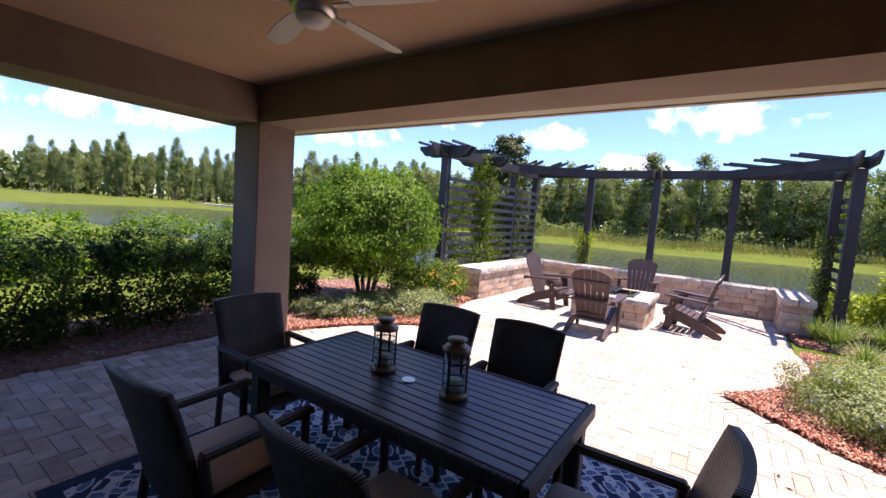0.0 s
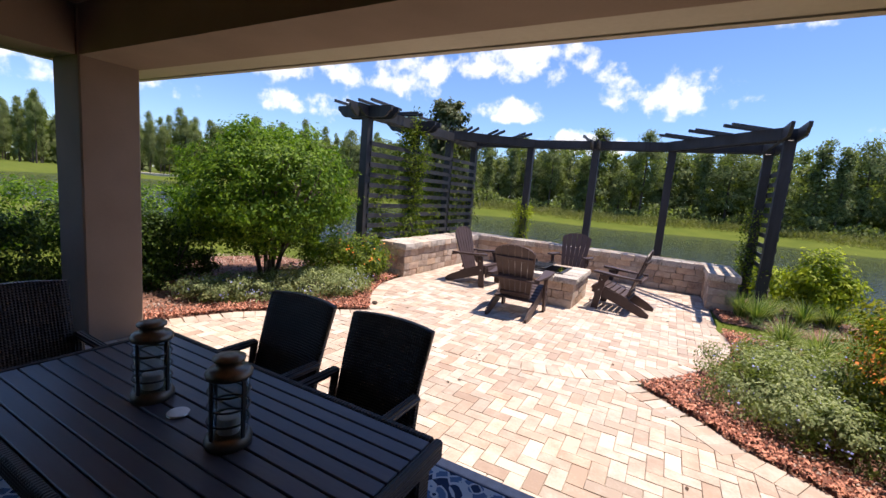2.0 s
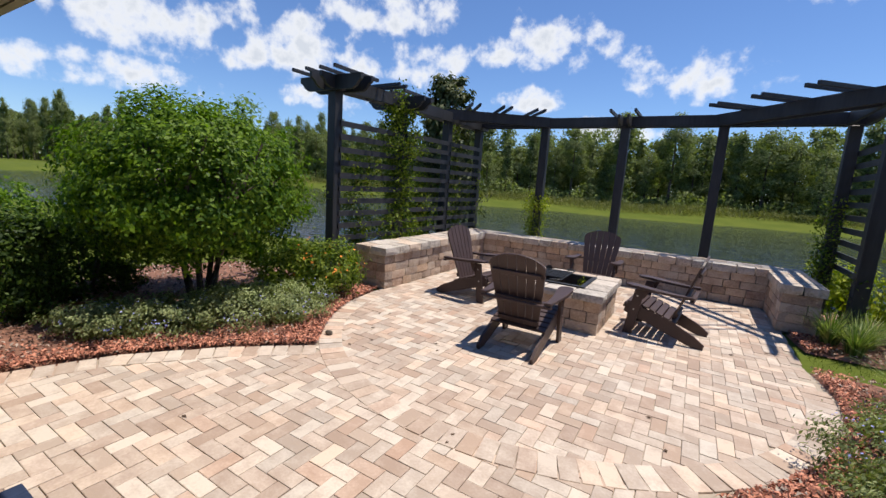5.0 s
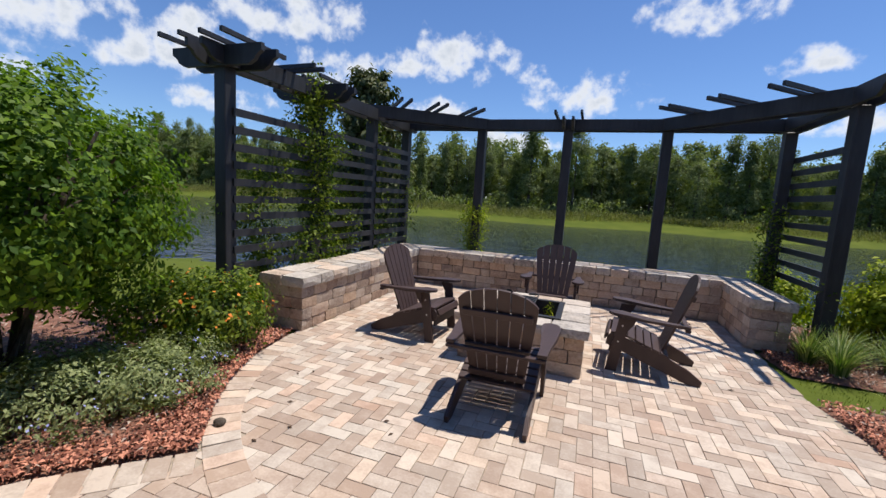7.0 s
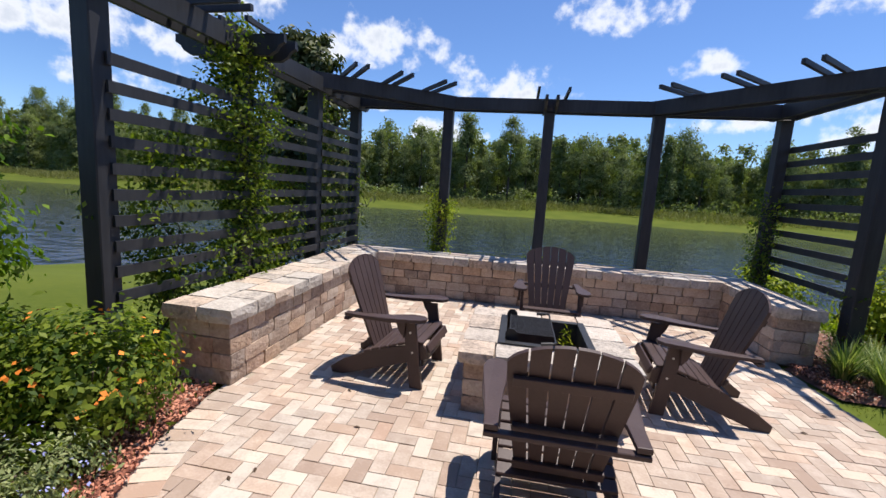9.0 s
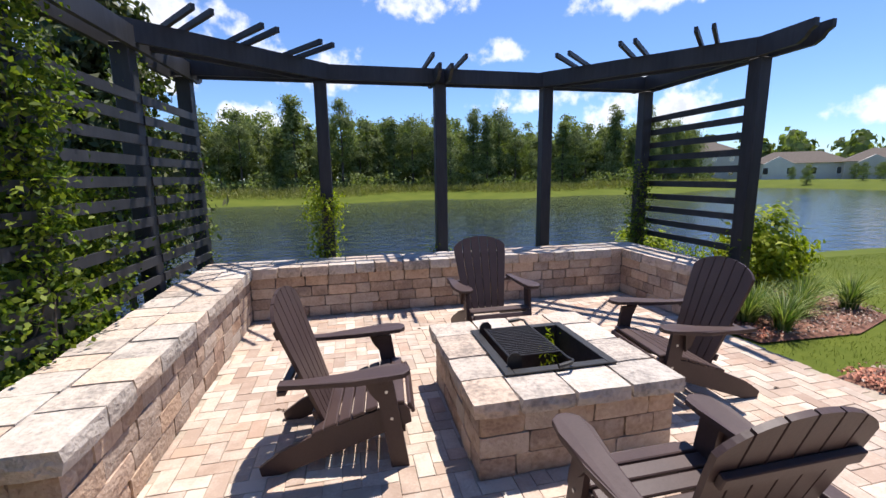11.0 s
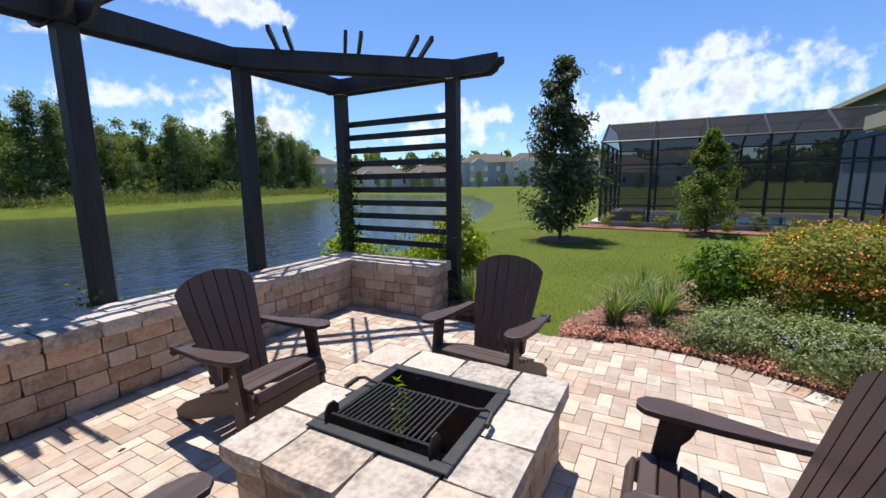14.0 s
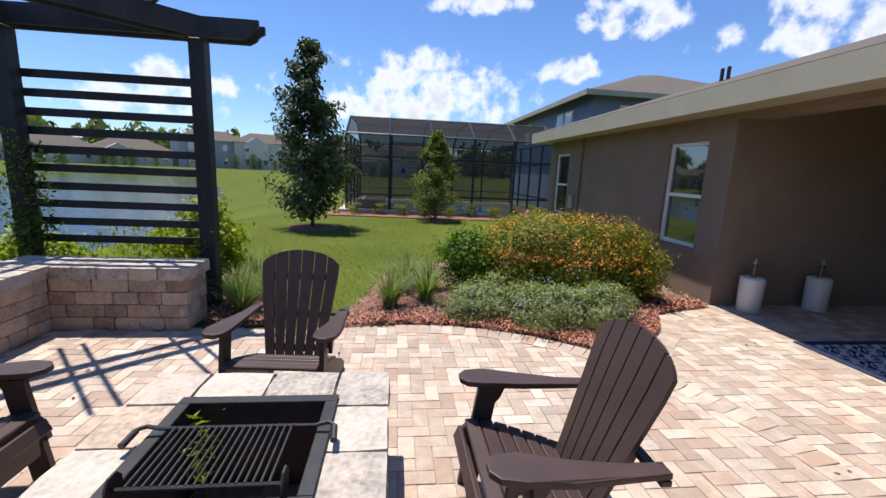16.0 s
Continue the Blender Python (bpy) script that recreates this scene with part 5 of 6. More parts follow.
EDGE_L = [(-4.72, 2.9), (-4.40, 3.05), (-4.07, 3.86), (-3.55, 4.53), (-3.01, 5.05), (-3.34, 5.46), (-3.56, 5.81), (-3.78, 6.33), (-3.90, 6.95)]
bed("mulch_bed_left", "red and brown wood mulch bed under the shrubs", EDGE_L + [(-4.5, 7.06), (-5.3, 7.3), (-5.9, 6.9), (-6.9, 6.7), (-7.4, 5.6), (-6.8, 4.2), (-6.4, 2.0), (-6.4, -3.0), (-4.73, -3.0)], 1, 4200, 5200, EDGE_L[1:])
EDGE_R = [(1.72, 2.98), (1.58, 3.5), (1.40, 3.96), (0.90, 4.25), (0.68, 4.49), (0.46, 4.68), (0.17, 4.93), (0.52, 5.35), (0.80, 5.8), (1.03, 6.46), (1.09, 7.0), (1.03, 7.65)]
bed("mulch_bed_right", "red wood mulch bed beside the house", EDGE_R + [(1.5, 7.72), (2.1, 7.5), (3.0, 7.35), (3.9, 6.7), (4.7, 5.6), (5.0, 4.2), (5.2, 3.02)], 2, 3800, 4200, EDGE_R)
EDGE_S = [(1.12, 8.35), (1.06, 8.7), (1.03, 9.0)]
bed("mulch_bed_small", "brown mulch bed at the end of the seat wall", EDGE_S + [(1.45, 9.05), (1.48, 10.6), (2.2, 10.7), (2.9, 9.9), (3.4, 9.2), (3.2, 8.6), (2.3, 8.3)], 3, 500, 1800, EDGE_S)


# ---- lawn blades near the walk ----
rg = np.random.RandomState(9)
bl = []
while len(bl) < 26000:
    x, y = rg.uniform(1.1, 12.5), rg.uniform(6.0, 13.2)
    if rg.uniform() > 1.0 / (1 + 0.05 * ((x - 1.5) ** 2 + (y - 8) ** 2)) ** 0.5:
        continue
    if x < 2.0 + 0.9 * max(0, 7.6 - y) and y < 7.7:
        continue
    if y > 8.3 and x < 3.4 and y < 10.7 and (x - 2.2) * 0.6 + 8.3 < y + 0.9 * (x < 2.9):
        continue
    bl.append((x, y, ground_z(x, y) + 0.02))
bl = np.array(bl)
o = rg.normal(0, 1, bl.shape)
o[:, 2] *= 0.25
tagged(leaf_obj("lawn_grass", bl, o, np.full(len(bl), 0.036), M_BLADE, None, 0.13, 0.1, 5, droop=-2.5), "short green lawn grass blades", "grass", kind="stuff")
# weeds along the pond edge behind the wall
p = np.stack((rg.uniform(-6, 6, 5200), rg.uniform(11.2, 14.5, 5200), np.zeros(5200)), 1)
p[:, 2] = [ground_z(a, b) + h for (a, b, _), h in zip(p, rg.uniform(0.05, 0.75, 5200) * (0.5 + 0.5 * np.sin(p[:, 0] * 2.1) * np.sin(p[:, 0] * 0.7 + 1)))]
o = rg.normal(0, 1, p.shape)
o[:, 2] *= 0.4
tagged(leaf_obj("pond_edge_weeds", p, o, np.full(len(p), 0.14), M_LEAF_LIME, None, 0.25, 0.15, 6, droop=-1.5), "yellow-green weeds along the near pond bank", "weeds", kind="stuff")


# ---- far bank: reeds and woods ----
rg = np.random.RandomState(21)
n = 42000
x = rg.uniform(-85, 62, n)
y = np.array([far_shore(a) for a in x]) + 4.6 + rg.gamma(2.0, 1.6, n) + 0.8 * np.sin(x * 0.21)
z = np.array([ground_z(a, b) for a, b in zip(x, y)]) + rg.uniform(0.05, 0.75, n)
o = rg.normal(0, 1, (n, 3))
o[:, 2] *= 0.3
tagged(leaf_obj("reed_bank", np.stack((x, y, z), 1), o, np.full(n, 0.5), M_REED, None, 0.11, 0.1, 8, droop=-2.0), "tall yellow-green reeds along the far pond bank", "reeds", kind="stuff")


def far_crown(h, r, n, seed, clear, kind):
    """Leaf clumps of a distant pine or cypress."""
    rg = np.random.RandomState(seed)
    nc = 70
    f = rg.uniform(0, 1, nc)
    a = rg.uniform(0, 6.283, nc)
    if kind == "cypress":
        rr = r * (0.25 + 0.75 * (1 - f)) * rg.uniform(0.3, 1.0, nc)
    else:
        rr = r * np.sqrt(np.maximum(0.05, 1 - (2 * f - 0.9) ** 2)) * rg.uniform(0.35, 1.05, nc)
    c = np.stack((rr * np.cos(a), rr * np.sin(a), h * (clear + (1 - clear) * f)), 1)
    k = rg.randint(0, nc, n)
    p = c[k] + rg.normal(0, 1, (n, 3)) * np.array((0.33, 0.33, 0.22)) * r * 0.62
    o = p * np.array((1, 1, 0))
    o[:, 2] = 0.8
    return p, o


far_kinds = []
for k, (h, r, clear, kd) in enumerate(((9.0, 1.5, 0.18, "cypress"), (8.2, 1.9, 0.25, "pine"), (9.8, 1.6, 0.35, "pine"), (7.2, 2.1, 0.10, "pine"), (8.8, 1.3, 0.12, "cypress"))):
    t = thing("far_tree", "tall green pine and cypress tree across the pond", "tree", group="woods across the pond")
    bm = BM()
    tube(bm, [(0, 0, -0.5), (0.08, 0.05, h * 0.5), (0, 0, h * 0.95)], 0.16, 0.04, 6)
    part("trunk", bm, M_BARK, t)
    p, o = far_crown(h, r, 5200, 500 + k, clear, kd)
    leaf_obj("crown", p, o, np.full(len(p), 0.23), M_LEAF_PINE, t, 0.55, seed=k)
    far_kinds.append(t)
rt = random.Random(31)
row = []
x = -78.0
while x < 60:
    row.append((x, far_shore(x) + 11 + rt.uniform(-1.2, 2.2)))
    x += rt.uniform(1.7, 2.9)
for i, (x, y) in enumerate(row):
    s = rt.choice((0.62, 0.75, 0.85, 0.95, 1.05, 1.2)) * rt.uniform(0.93, 1.07)
    m = Matrix.Translation((x, y, ground_z(x, y))) @ Matrix.Rotation(rt.uniform(0, 6.28), 4, "Z")
    src = far_kinds[i % 5]
    if i < 5:
        src.matrix_basis = m
        src.scale = (s, s, s * rt.uniform(0.9, 1.12))
    else:
        c = copy_thing(src, m)
        c.scale = (s, s, s * rt.uniform(0.85, 1.15))
# brush at the foot of the woods
nb_ = 18000
x = rg.uniform(-80, 60, nb_)
y = np.array([far_shore(a) for a in x]) + rg.normal(10.0, 0.9, nb_)
z = np.array([ground_z(a, b) for a, b in zip(x, y)]) + rg.uniform(0, 1, nb_) ** 1.3 * (1.7 + 0.8 * np.sin(x * 0.9) * np.sin(x * 0.37))
tagged(leaf_obj("wood_edge_brush", np.stack((x, y, np.maximum(z, 0.2)), 1), rg.normal(0, 1, (nb_, 3)) + np.array((0, -0.6, 0.5)), np.full(nb_, 0.36), M_LEAF_PINE, None, 0.6, 0.2, 79), "low green brush along the edge of the woods", "brush", kind="stuff")
# deeper woods behind the front row
P_, O_ = [], []
vt, ft = [], []
bmw = BM()
for d in range(4):
    x = -95.0
    while x < 62 - 2 * d:
        y = far_shore(x) + 14.5 + 3.2 * d + rt.uniform(-1, 1)
        h = rt.uniform(5.2, 10.2) + 0.25 * d
        p, o = far_crown(h, rt.uniform(1.5, 2.3), 1400, rt.randint(0, 99999), 0.15, rt.choice(("pine", "cypress")))
        P_.append(p + np.array((x, y, ground_z(x, y))))
        O_.append(o)
        tube(bmw, [(x, y, -1), (x, y, h * 0.8)], 0.13, 0.06, 5)
        x += rt.uniform(2.2, 3.4)
tagged(leaf_obj("woods", np.vstack(P_), np.vstack(O_), np.full(1400 * len(P_), 0.42), M_LEAF_PINE, None, 0.6, 0.2, 77), "dense green pine woods behind the pond", "woods", kind="stuff")
tagged(part("woods_trunks", bmw, M_BARK), "thin dark trunks of the distant woods", "woods", kind="stuff")
# scattered tall pines far to the side, with a pale sandy strip
M_SAND = mat("pale_sand", (0.42, 0.37, 0.29), (0.55, 0.49, 0.40), rough=0.95, scale=0.5, fine=6)
bm = BM()
prism(bm, [(-150, 26), (-84, 56), (-80, 66), (-152, 42)], -0.5, 0.12)
tagged(part("sand_strip", bm, M_SAND), "pale sandy clearing beyond the pond", "sand", kind="structure")
for i in range(120):
    a = rt.uniform(0, 1)
    x, y = -150 + 85 * a + rt.uniform(-8, 8), 30 + 52 * a + rt.uniform(-9, 14)
    if lake_depth(x, y) > -1:
        continue
    s = rt.uniform(0.9, 1.5)
    c = copy_thing(far_kinds[rt.choice((1, 2, 2, 4))], Matrix.Translation((x, y, ground_z(x, y))) @ Matrix.Rotation(rt.uniform(0, 6.28), 4, "Z"))
    c.scale = (s * 0.62, s * 0.62, s * 1.05)
    tagged(c, "tall thin pine tree on the far sandy bank", group="scattered far pines")


# distant tree belt all round the horizon
P_, O_ = [], []
for i in range(420):
    a = radians(rt.uniform(-125, -42)) if i < 150 else radians(rt.uniform(40, 170))
    d_ = rt.uniform(150, 200)
    p, o = far_crown(rt.uniform(7, 13), rt.uniform(2.5, 4.5), 130, rt.randint(0, 99999), 0.1, "pine")
    P_.append(p + np.array((d_ * sin(a), d_ * cos(a), -0.3)))
    O_.append(o)
tagged(leaf_obj("far_tree_belt", np.vstack(P_), np.vstack(O_), np.full(130 * len(P_), 1.9), M_LEAF_PINE, None, 0.7, 0.2, 78), "green tree belt on the horizon, haze put into its leaf colour", "woods", kind="stuff")


# ---- houses across the pond and next door ----
M_SIDING = [mat("house_siding", a, b, rough=0.8, scale=1, fine=20, bump=0.1) for a, b in (((0.50, 0.46, 0.40), (0.56, 0.52, 0.46)), ((0.42, 0.43, 0.44), (0.48, 0.49, 0.50)), ((0.60, 0.57, 0.52), (0.66, 0.63, 0.58)))]
M_BLUEWALL = mat("blue_grey_siding", (0.13, 0.19, 0.27), (0.16, 0.22, 0.31), rough=0.7, scale=2, fine=30, bump=0.2)


def house(x, y, rz, w, d, h, storeys, siding, seed, label):
    t = thing("house", label, "house", pose(x, y, ground_z(x, y), 0, 0, rz), group="far houses")
    bm = BM()
    box(bm, -w / 2, w / 2, -d / 2, d / 2, -0.5, h)
    part("wall", bm, siding, t)
    bm = BM()
    e = 0.5
    rh = min(w, d) * 0.26
    v = [bm.verts.new(p) for p in ((-w / 2 - e, -d / 2 - e, h), (w / 2 + e, -d / 2 - e, h), (w / 2 + e, d / 2 + e, h), (-w / 2 - e, d / 2 + e, h), (-w / 2 + d / 2.4, 0, h + rh), (w / 2 - d / 2.4, 0, h + rh))]
    for f in ((0, 1, 5, 4), (1, 2, 5), (2, 3, 4, 5), (3, 0, 4), (3, 2, 1, 0)):
        bm.faces.new([v[i] for i in f])
    part("roof", bm, M_SHINGLE, t)
    bm = BM()
    gw = w * 0.32
    prism(bm, [(-gw / 2, 0), (gw / 2, 0), (gw / 2, h * 0.95), (0, h * 0.95 + gw * 0.3), (-gw / 2, h * 0.95)], d / 2, d / 2 + 1.6, Matrix.Translation((w * 0.22, 0, 0)) @ Matrix.Rotation(pi / 2, 4, "X") @ Matrix.Scale(-1, 4, (0, 0, 1)))
    bmesh.ops.recalc_face_normals(bm, faces=bm.faces[:])
    part("gable", bm, siding, t)
    rgh = random.Random(seed)
    for s in range(storeys):
        for k in range(4):
            xx = -w * 0.40 + w * 0.25 * k
            for yy in (-1, 1):
                bm = BM()
                y0 = yy * d / 2
                if yy > 0 and k >= 2:
                    y0 = d / 2 + 1.6
                box(bm, xx - 0.5, xx + 0.5, y0 - 0.06, y0 + 0.06, 0.9 + 2.9 * s, 2.3 + 2.9 * s)
                wdw = part("window", bm, M_WHITE, t)
                bm = BM()
                box(bm, xx - 0.42, xx + 0.42, y0 - 0.08, y0 + 0.08, 0.98 + 2.9 * s, 2.22 + 2.9 * s)
                part("pane", bm, M_PANE, wdw)
    return t


for k, (x, y, rz, st) in enumerate(((92, 62, 130, 1), (101, 50, 125, 2), (104, 38, 115, 2), (107, 27, 100, 2), (104, 15, 95, 1), (101, 4, 90, 2), (121, 46, 120, 1), (124, 20, 100, 2), (86, 74, 135, 1), (76, 88, 150, 2), (60, 96, 160, 1))):
    house(x, y, rz, 13 + (k % 3), 9, 2.9 * st + 0.2, st, M_SIDING[k % 3], k, "pale two-storey suburban house with a hip roof" if st > 1 else "pale one-storey suburban house with a hip roof")
for i in range(40):
    x, y = rt.uniform(66, 100), rt.uniform(-5, 95)
    c = copy_thing(far_kinds[3], Matrix.Translation((x, y, ground_z(x, y))))
    s = rt.uniform(0.25, 0.5)
    c.scale = (s, s, s)
    tagged(c, "small young tree in front of the far houses", group="street trees")

# next-door house: its upper storey shows over the eave
nb = thing("neighbour_house", "blue-grey two-storey house with brown hip roof", "house", pose(14.8, -1.2, 0))
bm = BM()
box(bm, 0, 12.2, -12, 0, -0.3, 5.2)
part("wall", bm, M_BLUEWALL, nb)
bm = BM()
v = [bm.verts.new(p) for p in ((-0.6, -12.6, 5.2), (12.8, -12.6, 5.2), (12.8, 0.6, 5.2), (-0.6, 0.6, 5.2), (6, -6.5, 7.6), (6.4, -5.5, 7.6))]
for f in ((0, 1, 4), (1, 2, 5, 4), (2, 3, 5), (3, 0, 4, 5), (3, 2, 1, 0)):
    bm.faces.new([v[i] for i in f])
part("roof", bm, M_SHINGLE, nb)
bm = BM()
box(bm, -0.66, -0.6, -12.6, 0.66, 5.0, 5.22)
box(bm, -0.598, 12.8, 0.602, 0.66, 5.0, 5.22)
part("fascia", bm, M_FASCIA, nb)
for a0, a1, side in ((2.0, 2.9, "y"), (3.1, 4.0, "y"), (8.5, 9.3, "y"), (-2.6, -1.2, "x"), (-6.5, -5.2, "x")):
    bm = BM()
    bq = BM()
    if side == "y":
        box(bm, a0, a1, 0.0, 0.06, 3.55, 4.75)
        box(bq, a0 + 0.08, a1 - 0.08, 0.062, 0.075, 3.63, 4.67)
    else:
        box(bm, -0.06, 0.0, a0, a1, 3.55, 4.75)
        box(bq, -0.075, -0.062, a0 + 0.08, a1 - 0.08, 3.63, 4.67)
    part("pane", bq, M_PANE, part("window", bm, M_WHITE, nb))
for x_ in (4.30, 4.46):
    t = thing("vent_pipe", "black plumbing vent pipe on the shingle roof", "vent pipe", pose(x_, 1.2, 3.50), "roof vents")
    bm = BM()
    tube(bm, [(0, 0, -0.2), (0, 0, 0.20)], 0.032, n=8)
    part("pipe", bm, M_METAL, t)

# ---- pool and screen cage ----
M_SCREEN = bpy.data.materials.new("insect_screen")
M_SCREEN.use_nodes = True
sn = M_SCREEN.node_tree
tr_ = sn.nodes.new("ShaderNodeBsdfTransparent")
mx = sn.nodes.new("ShaderNodeMixShader")
mx.inputs[0].default_value = 0.6
sn.nodes["Principled BSDF"].inputs["Base Color"].default_value = (0.03, 0.03, 0.033, 1)
sn.nodes["Principled BSDF"].inputs["Roughness"].default_value = 0.8
sn.links.new(tr_.outputs[0], mx.inputs[1])
sn.links.new(sn.nodes["Principled BSDF"].outputs[0], mx.inputs[2])
sn.links.new(mx.outputs[0], sn.nodes["Material Output"].inputs["Surface"])
M_ROOFSCREEN = M_SCREEN.copy()
M_ROOFSCREEN.name = "roof_screen"
[q for q in M_ROOFSCREEN.node_tree.nodes if q.type == "MIX_SHADER"][0].inputs[0].default_value = 0.86
for q in M_ROOFSCREEN.node_tree.nodes:
    if q.type == "BSDF_PRINCIPLED":
        q.inputs["Base Color"].default_value, q.inputs["Specular IOR Level"].default_value = (0.014, 0.014, 0.016, 1), 0.1
M_DECK = mat("pool_deck", (0.44, 0.40, 0.35), (0.56, 0.52, 0.46), rough=0.85, scale=2, fine=30)
M_POOL = bpy.data.materials.new("pool_water")
M_POOL.use_nodes = True
M_POOL.node_tree.nodes["Principled BSDF"].inputs["Base Color"].default_value = (0.05, 0.32, 0.38, 1)
M_POOL.node_tree.nodes["Principled BSDF"].inputs["Roughness"].default_value = 0.08
cx0, cx1, cy0, cy1, ch, ct = 14.0, 20.5, 0.6, 9.1, 2.95, 3.75
cage = thing("pool_cage", "black aluminium screen enclosure over a swimming pool", "pool cage")


def bar(a, b, r=0.05):
    bm = BM()
    tube(bm, [a, b], r, n=4)
    return part("frame_bar", bm, M_METAL, cage)


z0 = -0.2
ysb = [cy0 + (cy1 - cy0) * k / 5 for k in range(6)]
xsb = [cx0 + (cx1 - cx0) * k / 4 for k in range(5)]
for y in ysb:
    for x in (cx0, cx1):
        bar((x, y, z0), (x, y, ch))
    bar((cx0, y, ch), (cx0 + 1.6, y, ct))
    bar((cx0 + 1.6, y, ct), (cx1 - 1.6, y, ct))
    bar((cx1 - 1.6, y, ct), (cx1, y, ch))
for x in xsb[1:-1]:
    for y in (cy0, cy1):
        bar((x, y, z0), (x, y, ch))
for x, zz in ((cx0, ch), (cx0, 2.1), (cx0, 0.6), (cx1, ch), (cx1, 2.1), (cx1, 0.6), (cx0 + 1.6, ct), (cx1 - 1.6, ct)):
    bar((x, cy0, zz), (x, cy1, zz), 0.035)
for y in (cy0, cy1):
    for zz in (ch, 2.1, 0.6):
        bar((cx0, y, zz), (cx1, y, zz), 0.035)
for k, q in enumerate((((cx0, cy0, z0), (cx0, cy1, z0), (cx0, cy1, ch), (cx0, cy0, ch)), ((cx1, cy0, z0), (cx1, cy1, z0), (cx1, cy1, ch), (cx1, cy0, ch)), ((cx0, cy1, z0), (cx1, cy1, z0), (cx1, cy1, ch), (cx0, cy1, ch)),
                       ((cx0, cy0, ch), (cx0, cy1, ch), (cx0 + 1.6, cy1, ct), (cx0 + 1.6, cy0, ct)), ((cx0 + 1.6, cy0, ct), (cx0 + 1.6, cy1, ct), (cx1 - 1.6, cy1, ct), (cx1 - 1.6, cy0, ct)), ((cx1, cy0, ch), (cx1, cy1, ch), (cx1 - 1.6, cy1, ct), (cx1 - 1.6, cy0, ct)))):
    bm = BM()
    bm.faces.new([bm.verts.new(p) for p in q])
    part("screen_panel", bm, M_SCREEN if k < 3 else M_ROOFSCREEN, cage, "black insect screen")
bm = BM()
box(bm, cx0 - 0.3, cx1 + 0.3, cy0 - 0.3, cy1 + 0.3, -0.5, -0.02)
tagged(part("pool_deck", bm, M_DECK), "pale paved pool deck", "pool deck", kind="structure")
bm = BM()
box(bm, cx0 + 0.4, cx0 + 3.4, cy0 + 2.2, cy1 - 1.6, -0.1, 0.005)
tagged(part("pool_water", bm, M_POOL), "turquoise swimming pool water", "pool", kind="structure")
bm = BM()
box(bm, cx0 + 0.5, cx0 + 2.2, cy1 - 1.5, cy1 - 0.3, -0.02, 0.35, 0.04)
tagged(part("spa", bm, M_DECK), "raised stone spa beside the pool", "spa")
for k in range(9):
    shrub("pool_shrub", "small flowering plant in front of the pool", "shrub", 13.0 + 0.2 * (k % 2), 1.5 + 0.9 * k, 0.28, 0.3, 0.45, 500, 0.06, M_LEAF_FIRE, 700 + k, "plants along the pool", stems=3, clumps=25)
bm = BM()
prism(bm, [(12.5, 0.8), (13.7, 0.8), (13.7, 9.8), (12.5, 9.6), (12.2, 5.0)], -0.3, -0.12)
tagged(part("mulch_bed_pool", bm, M_MULCH), "red mulch strip along the pool cage", "mulch bed", kind="structure")

# ---- small things on the patio ----
M_DRYLEAF = mat("dry_leaf", (0.05, 0.03, 0.018), (0.14, 0.085, 0.05), rough=0.9, scale=30, bump=0.2)
rl = random.Random(77)
bm = BM()
lv = [bm.verts.new(p) for p in ((-0.022, 0, 0.003), (0, 0.010, 0.008), (0.024, 0, 0.004), (0, -0.010, 0.008), (-0.022, 0, 0.001), (0, 0.010, 0.005), (0.024, 0, 0.002), (0, -0.010, 0.005))]
for f in ((0, 1, 2, 3), (7, 6, 5, 4), (0, 4, 5, 1), (1, 5, 6, 2), (2, 6, 7, 3), (3, 7, 4, 0)):
    bm.faces.new([lv[i] for i in f])
leaf0 = tagged(part("fallen_leaf", bm, M_DRYLEAF), "small curled dry brown leaf on the pavers", "leaf", "fallen leaves on the patio")
spots = [(-2.92, 5.74), (-2.70, 5.47), (-2.06, 5.68), (-2.16, 5.81)]
while len(spots) < 34:
    x_, y_ = rl.uniform(-3.6, 0.8), rl.uniform(3.2, 9.6)
    if paved(x_, y_) and not (FX0 - 0.1 < x_ < FX1 + 0.1 and FY0 - 0.1 < y_ < FY1 + 0.1):
        spots.append((x_, y_))
for k, (x_, y_) in enumerate(spots):
    m = pose(x_, y_, 0.002, 0, 0, rl.uniform(0, 360))
    if k == 0:
        leaf0.matrix_basis = m
    else:
        copy_thing(leaf0, m)
bm = BM()
bmesh.ops.create_icosphere(bm, subdivisions=2, radius=0.035)
for v in bm.verts:
    v.co = Vector((v.co.x * 1.2, v.co.y, v.co.z * 0.75)) * (1 + 0.12 * noise.noise(v.co * 40))
bmesh.ops.translate(bm, vec=(-3.12, 5.30, 0.024), verts=bm.verts)
tagged(part("pebble", bm, M_BARK), "brown pebble lying on the paver edge", "pebble")
# weed seedling growing in the fire pit
t = thing("seedling", "bright green weed seedling in the fire pit", "plant", pose(-1.28, 8.0, 0.031))
bm = BM()
tube(bm, [(0, 0, 0), (0.01, 0, 0.2), (0.0, 0.01, 0.40)], 0.005, 0.002, 5)
part("stem", bm, M_LEAF_LIME, t)
rg = np.random.RandomState(3)
p = np.stack((rg.normal(0, 0.03, 70), rg.normal(0, 0.03, 70), rg.uniform(0.12, 0.46, 70)), 1)
leaf_obj("foliage", p, rg.normal(0, 1, p.shape), np.full(70, 0.06), M_LEAF_LIME, t, 0.22, seed=4)


# ---- pavers, laid in herringbone with a curved soldier course ----
U = 0.1


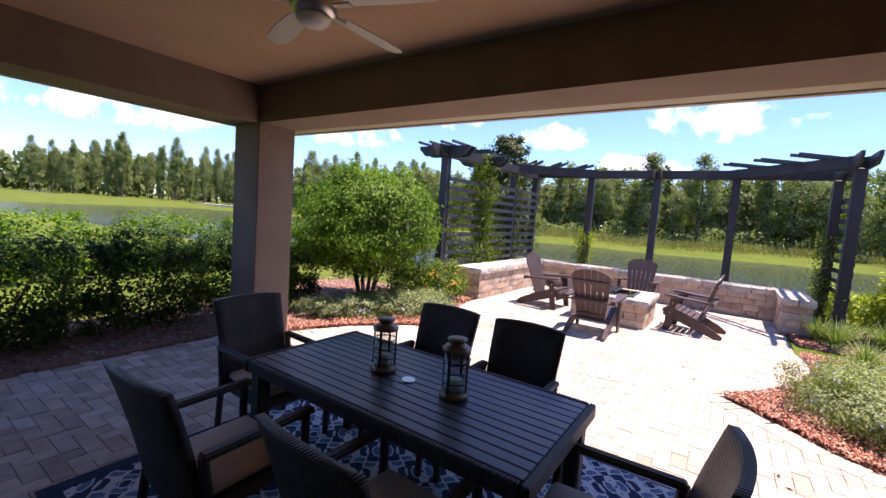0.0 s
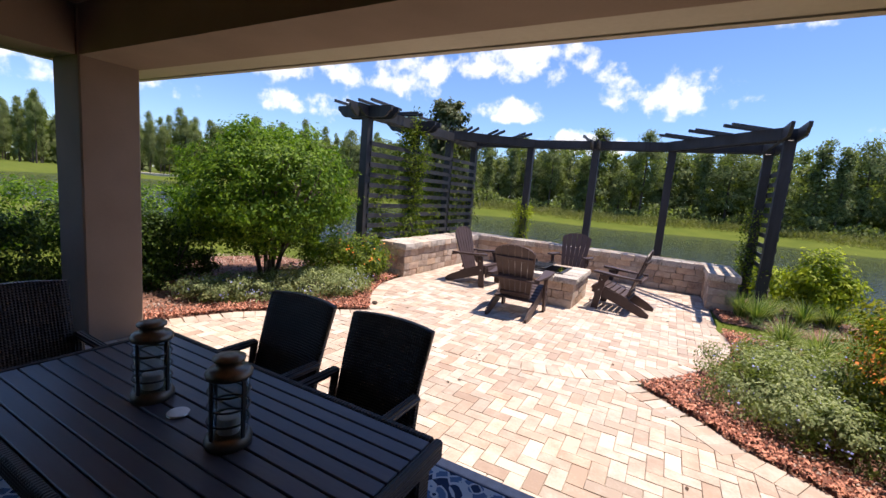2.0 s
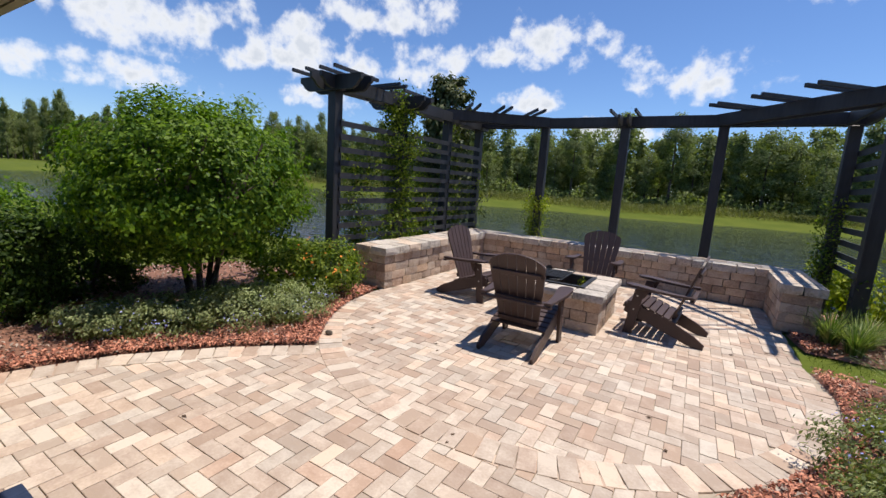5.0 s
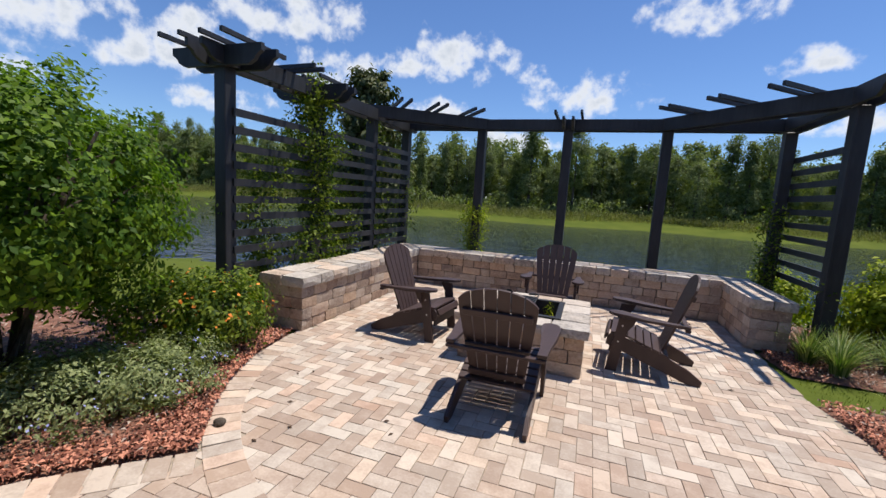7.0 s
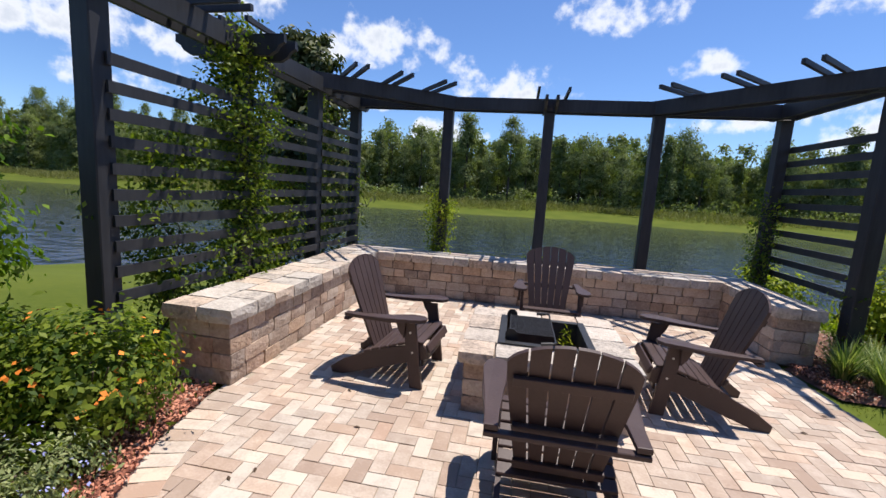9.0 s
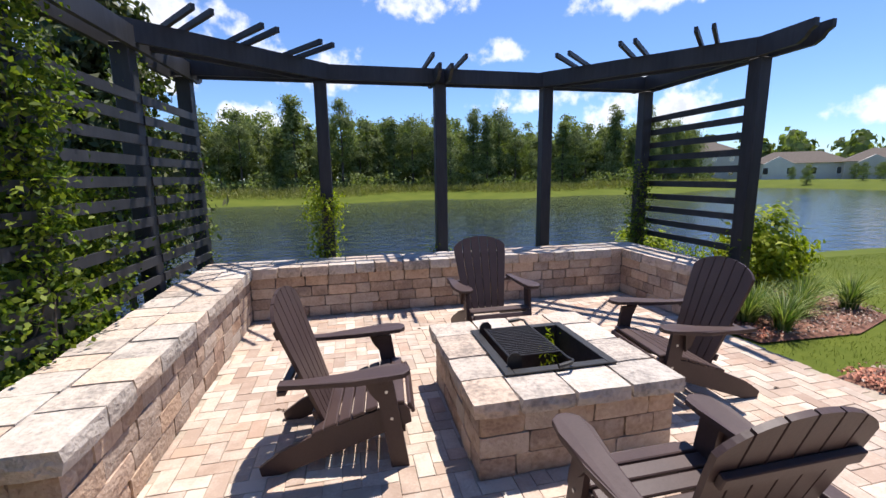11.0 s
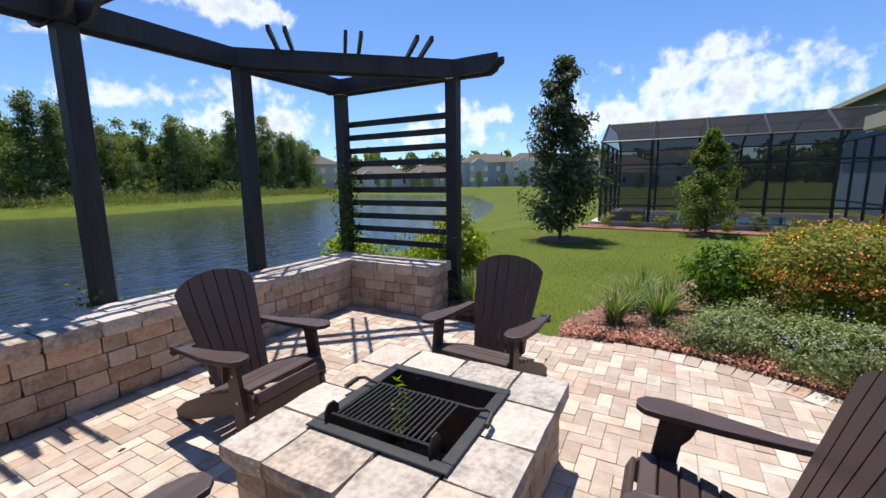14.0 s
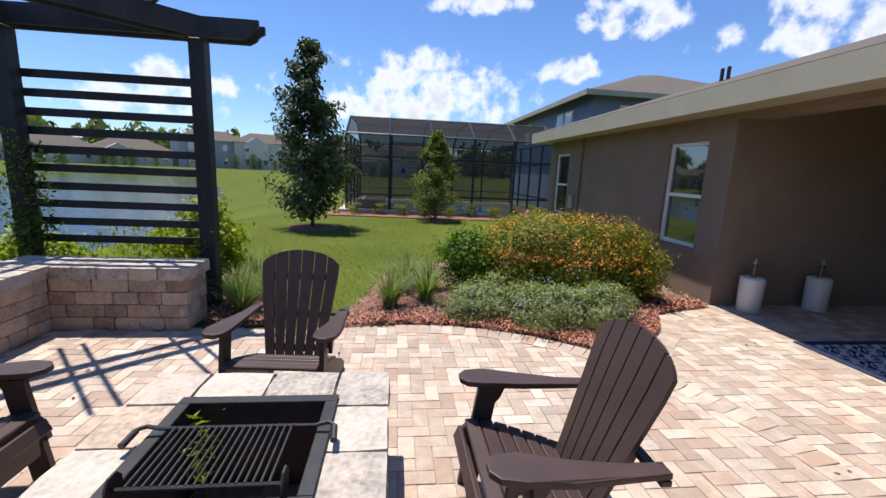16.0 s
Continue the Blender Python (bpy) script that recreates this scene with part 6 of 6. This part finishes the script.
def paver_mesh(w, d, seed):
    rnd_ = random.Random(seed)
    b = 0.003
    z0, z1 = -0.03, 0.0
    o = [(-w / 2, -d / 2), (w / 2, -d / 2), (w / 2, d / 2), (-w / 2, d / 2)]
    i_ = [(-w / 2 + b, -d / 2 + b), (w / 2 - b, -d / 2 + b), (w / 2 - b, d / 2 - b), (-w / 2 + b, d / 2 - b)]
    vs = [(x, y, z0) for x, y in o] + [(x + rnd_.uniform(-0.0015, 0.0015), y + rnd_.uniform(-0.0015, 0.0015), z1 - b * 0.7) for x, y in o] + [(x, y, z1) for x, y in i_]
    fs = [(8, 9, 10, 11)] + [(a, (a + 1) % 4, 4 + (a + 1) % 4, 4 + a) for a in range(4)] + [(4 + a, 4 + (a + 1) % 4, 8 + (a + 1) % 4, 8 + a) for a in range(4)]
    return vs, fs


SHAPES = {}
for nm, (w, d) in (("h", (2 * U - 0.004, U - 0.004)), ("v", (U - 0.004, 2 * U - 0.004)), ("s", (0.112, 0.215))):
    SHAPES[nm] = [paver_mesh(w, d, 5 + q) for q in range(2)]
PME = {}
for nm, sh in SHAPES.items():
    PME[nm] = []
    for vs, fs in sh:
        me = bpy.data.meshes.new("paver")
        me.from_pydata(vs, [], fs)
        me.materials.append(M_PAVER)
        PME[nm].append(me)

lay = []
rp = random.Random(17)


def ring_hit(x, y):
    r = hypot(x - CX, y - CY)
    return abs(r - (CR - 0.12)) < 0.035 and y < 7.08


for i in range(-49, 21):
    for j in range(-31, 106):
        k = (i - j) % 4
        if k == 0:
            x, y, nm = (i + 1) * U, (j + 0.5) * U, "h"
        elif k == 3:
            x, y, nm = (i + 0.5) * U, (j + 1) * U, "v"
        else:
            continue
        if not paved(x, y) or ring_hit(x, y):
            continue
        lay.append((x, y, nm, 0.0))
# soldier course round the circle
nring = int(2 * pi * (CR - 0.12) / 0.118)
for k in range(nring):
    a = 2 * pi * k / nring
    x, y = CX + (CR - 0.12) * cos(a), CY + (CR - 0.12) * sin(a)
    if y < 7.08:
        lay.append((x, y, "s", a + pi / 2))
# soldier courses along the curved walk
for line in (EDGE_L[1:5], EDGE_R[:7]):
    for (x0_, y0_), (x1_, y1_) in zip(line, line[1:]):
        L_ = hypot(x1_ - x0_, y1_ - y0_)
        a = atan2(y1_ - y0_, x1_ - x0_)
        cnt = max(1, round(L_ / 0.118))
        side = -1 if x0_ < -2 else 1
        for q in range(cnt):
            f_ = (q + 0.5) / cnt
            x, y = x0_ + (x1_ - x0_) * f_ + side * -sin(a) * 0.11, y0_ + (y1_ - y0_) * f_ + side * cos(a) * 0.11
            if hypot(x - CX, y - CY) < CR + 0.03:
                continue
            lay = [e for e in lay if e[2] == "s" or hypot(e[0] - x, e[1] - y) > 0.045]
            lay.append((x, y, "s", a))
near = sorted(range(len(lay)), key=lambda q: hypot(lay[q][0] + 1.6, lay[q][1] - 5.2))[:300]
near = set(near)
av, af = [], []
for q, (x, y, nm, a) in enumerate(lay):
    w = rp.randint(0, 1)
    dz = rp.uniform(-0.0025, 0.0015) + (0.005 if nm == "s" else 0.0)
    if q in near:
        piece("paver", PME[nm][w], floor, Matrix.Translation((x, y, dz)) @ Matrix.Rotation(a, 4, "Z") @ Matrix.Rotation(rp.uniform(-0.006, 0.006), 4, "X"))
    else:
        vs, fs = SHAPES[nm][w]
        i0, c, s = len(av), cos(a), sin(a)
        av += [(x + c * vx - s * vy, y + s * vx + c * vy, vz + dz) for vx, vy, vz in vs]
        af += [tuple(i0 + v for v in f) for f in fs]
me = bpy.data.meshes.new("more_pavers")
me.from_pydata(av, [], af)
me.materials.append(M_PAVER_FAR)
ob = new("more_pavers", me)
ob.parent = floor
ob["kind"] = "stuff"
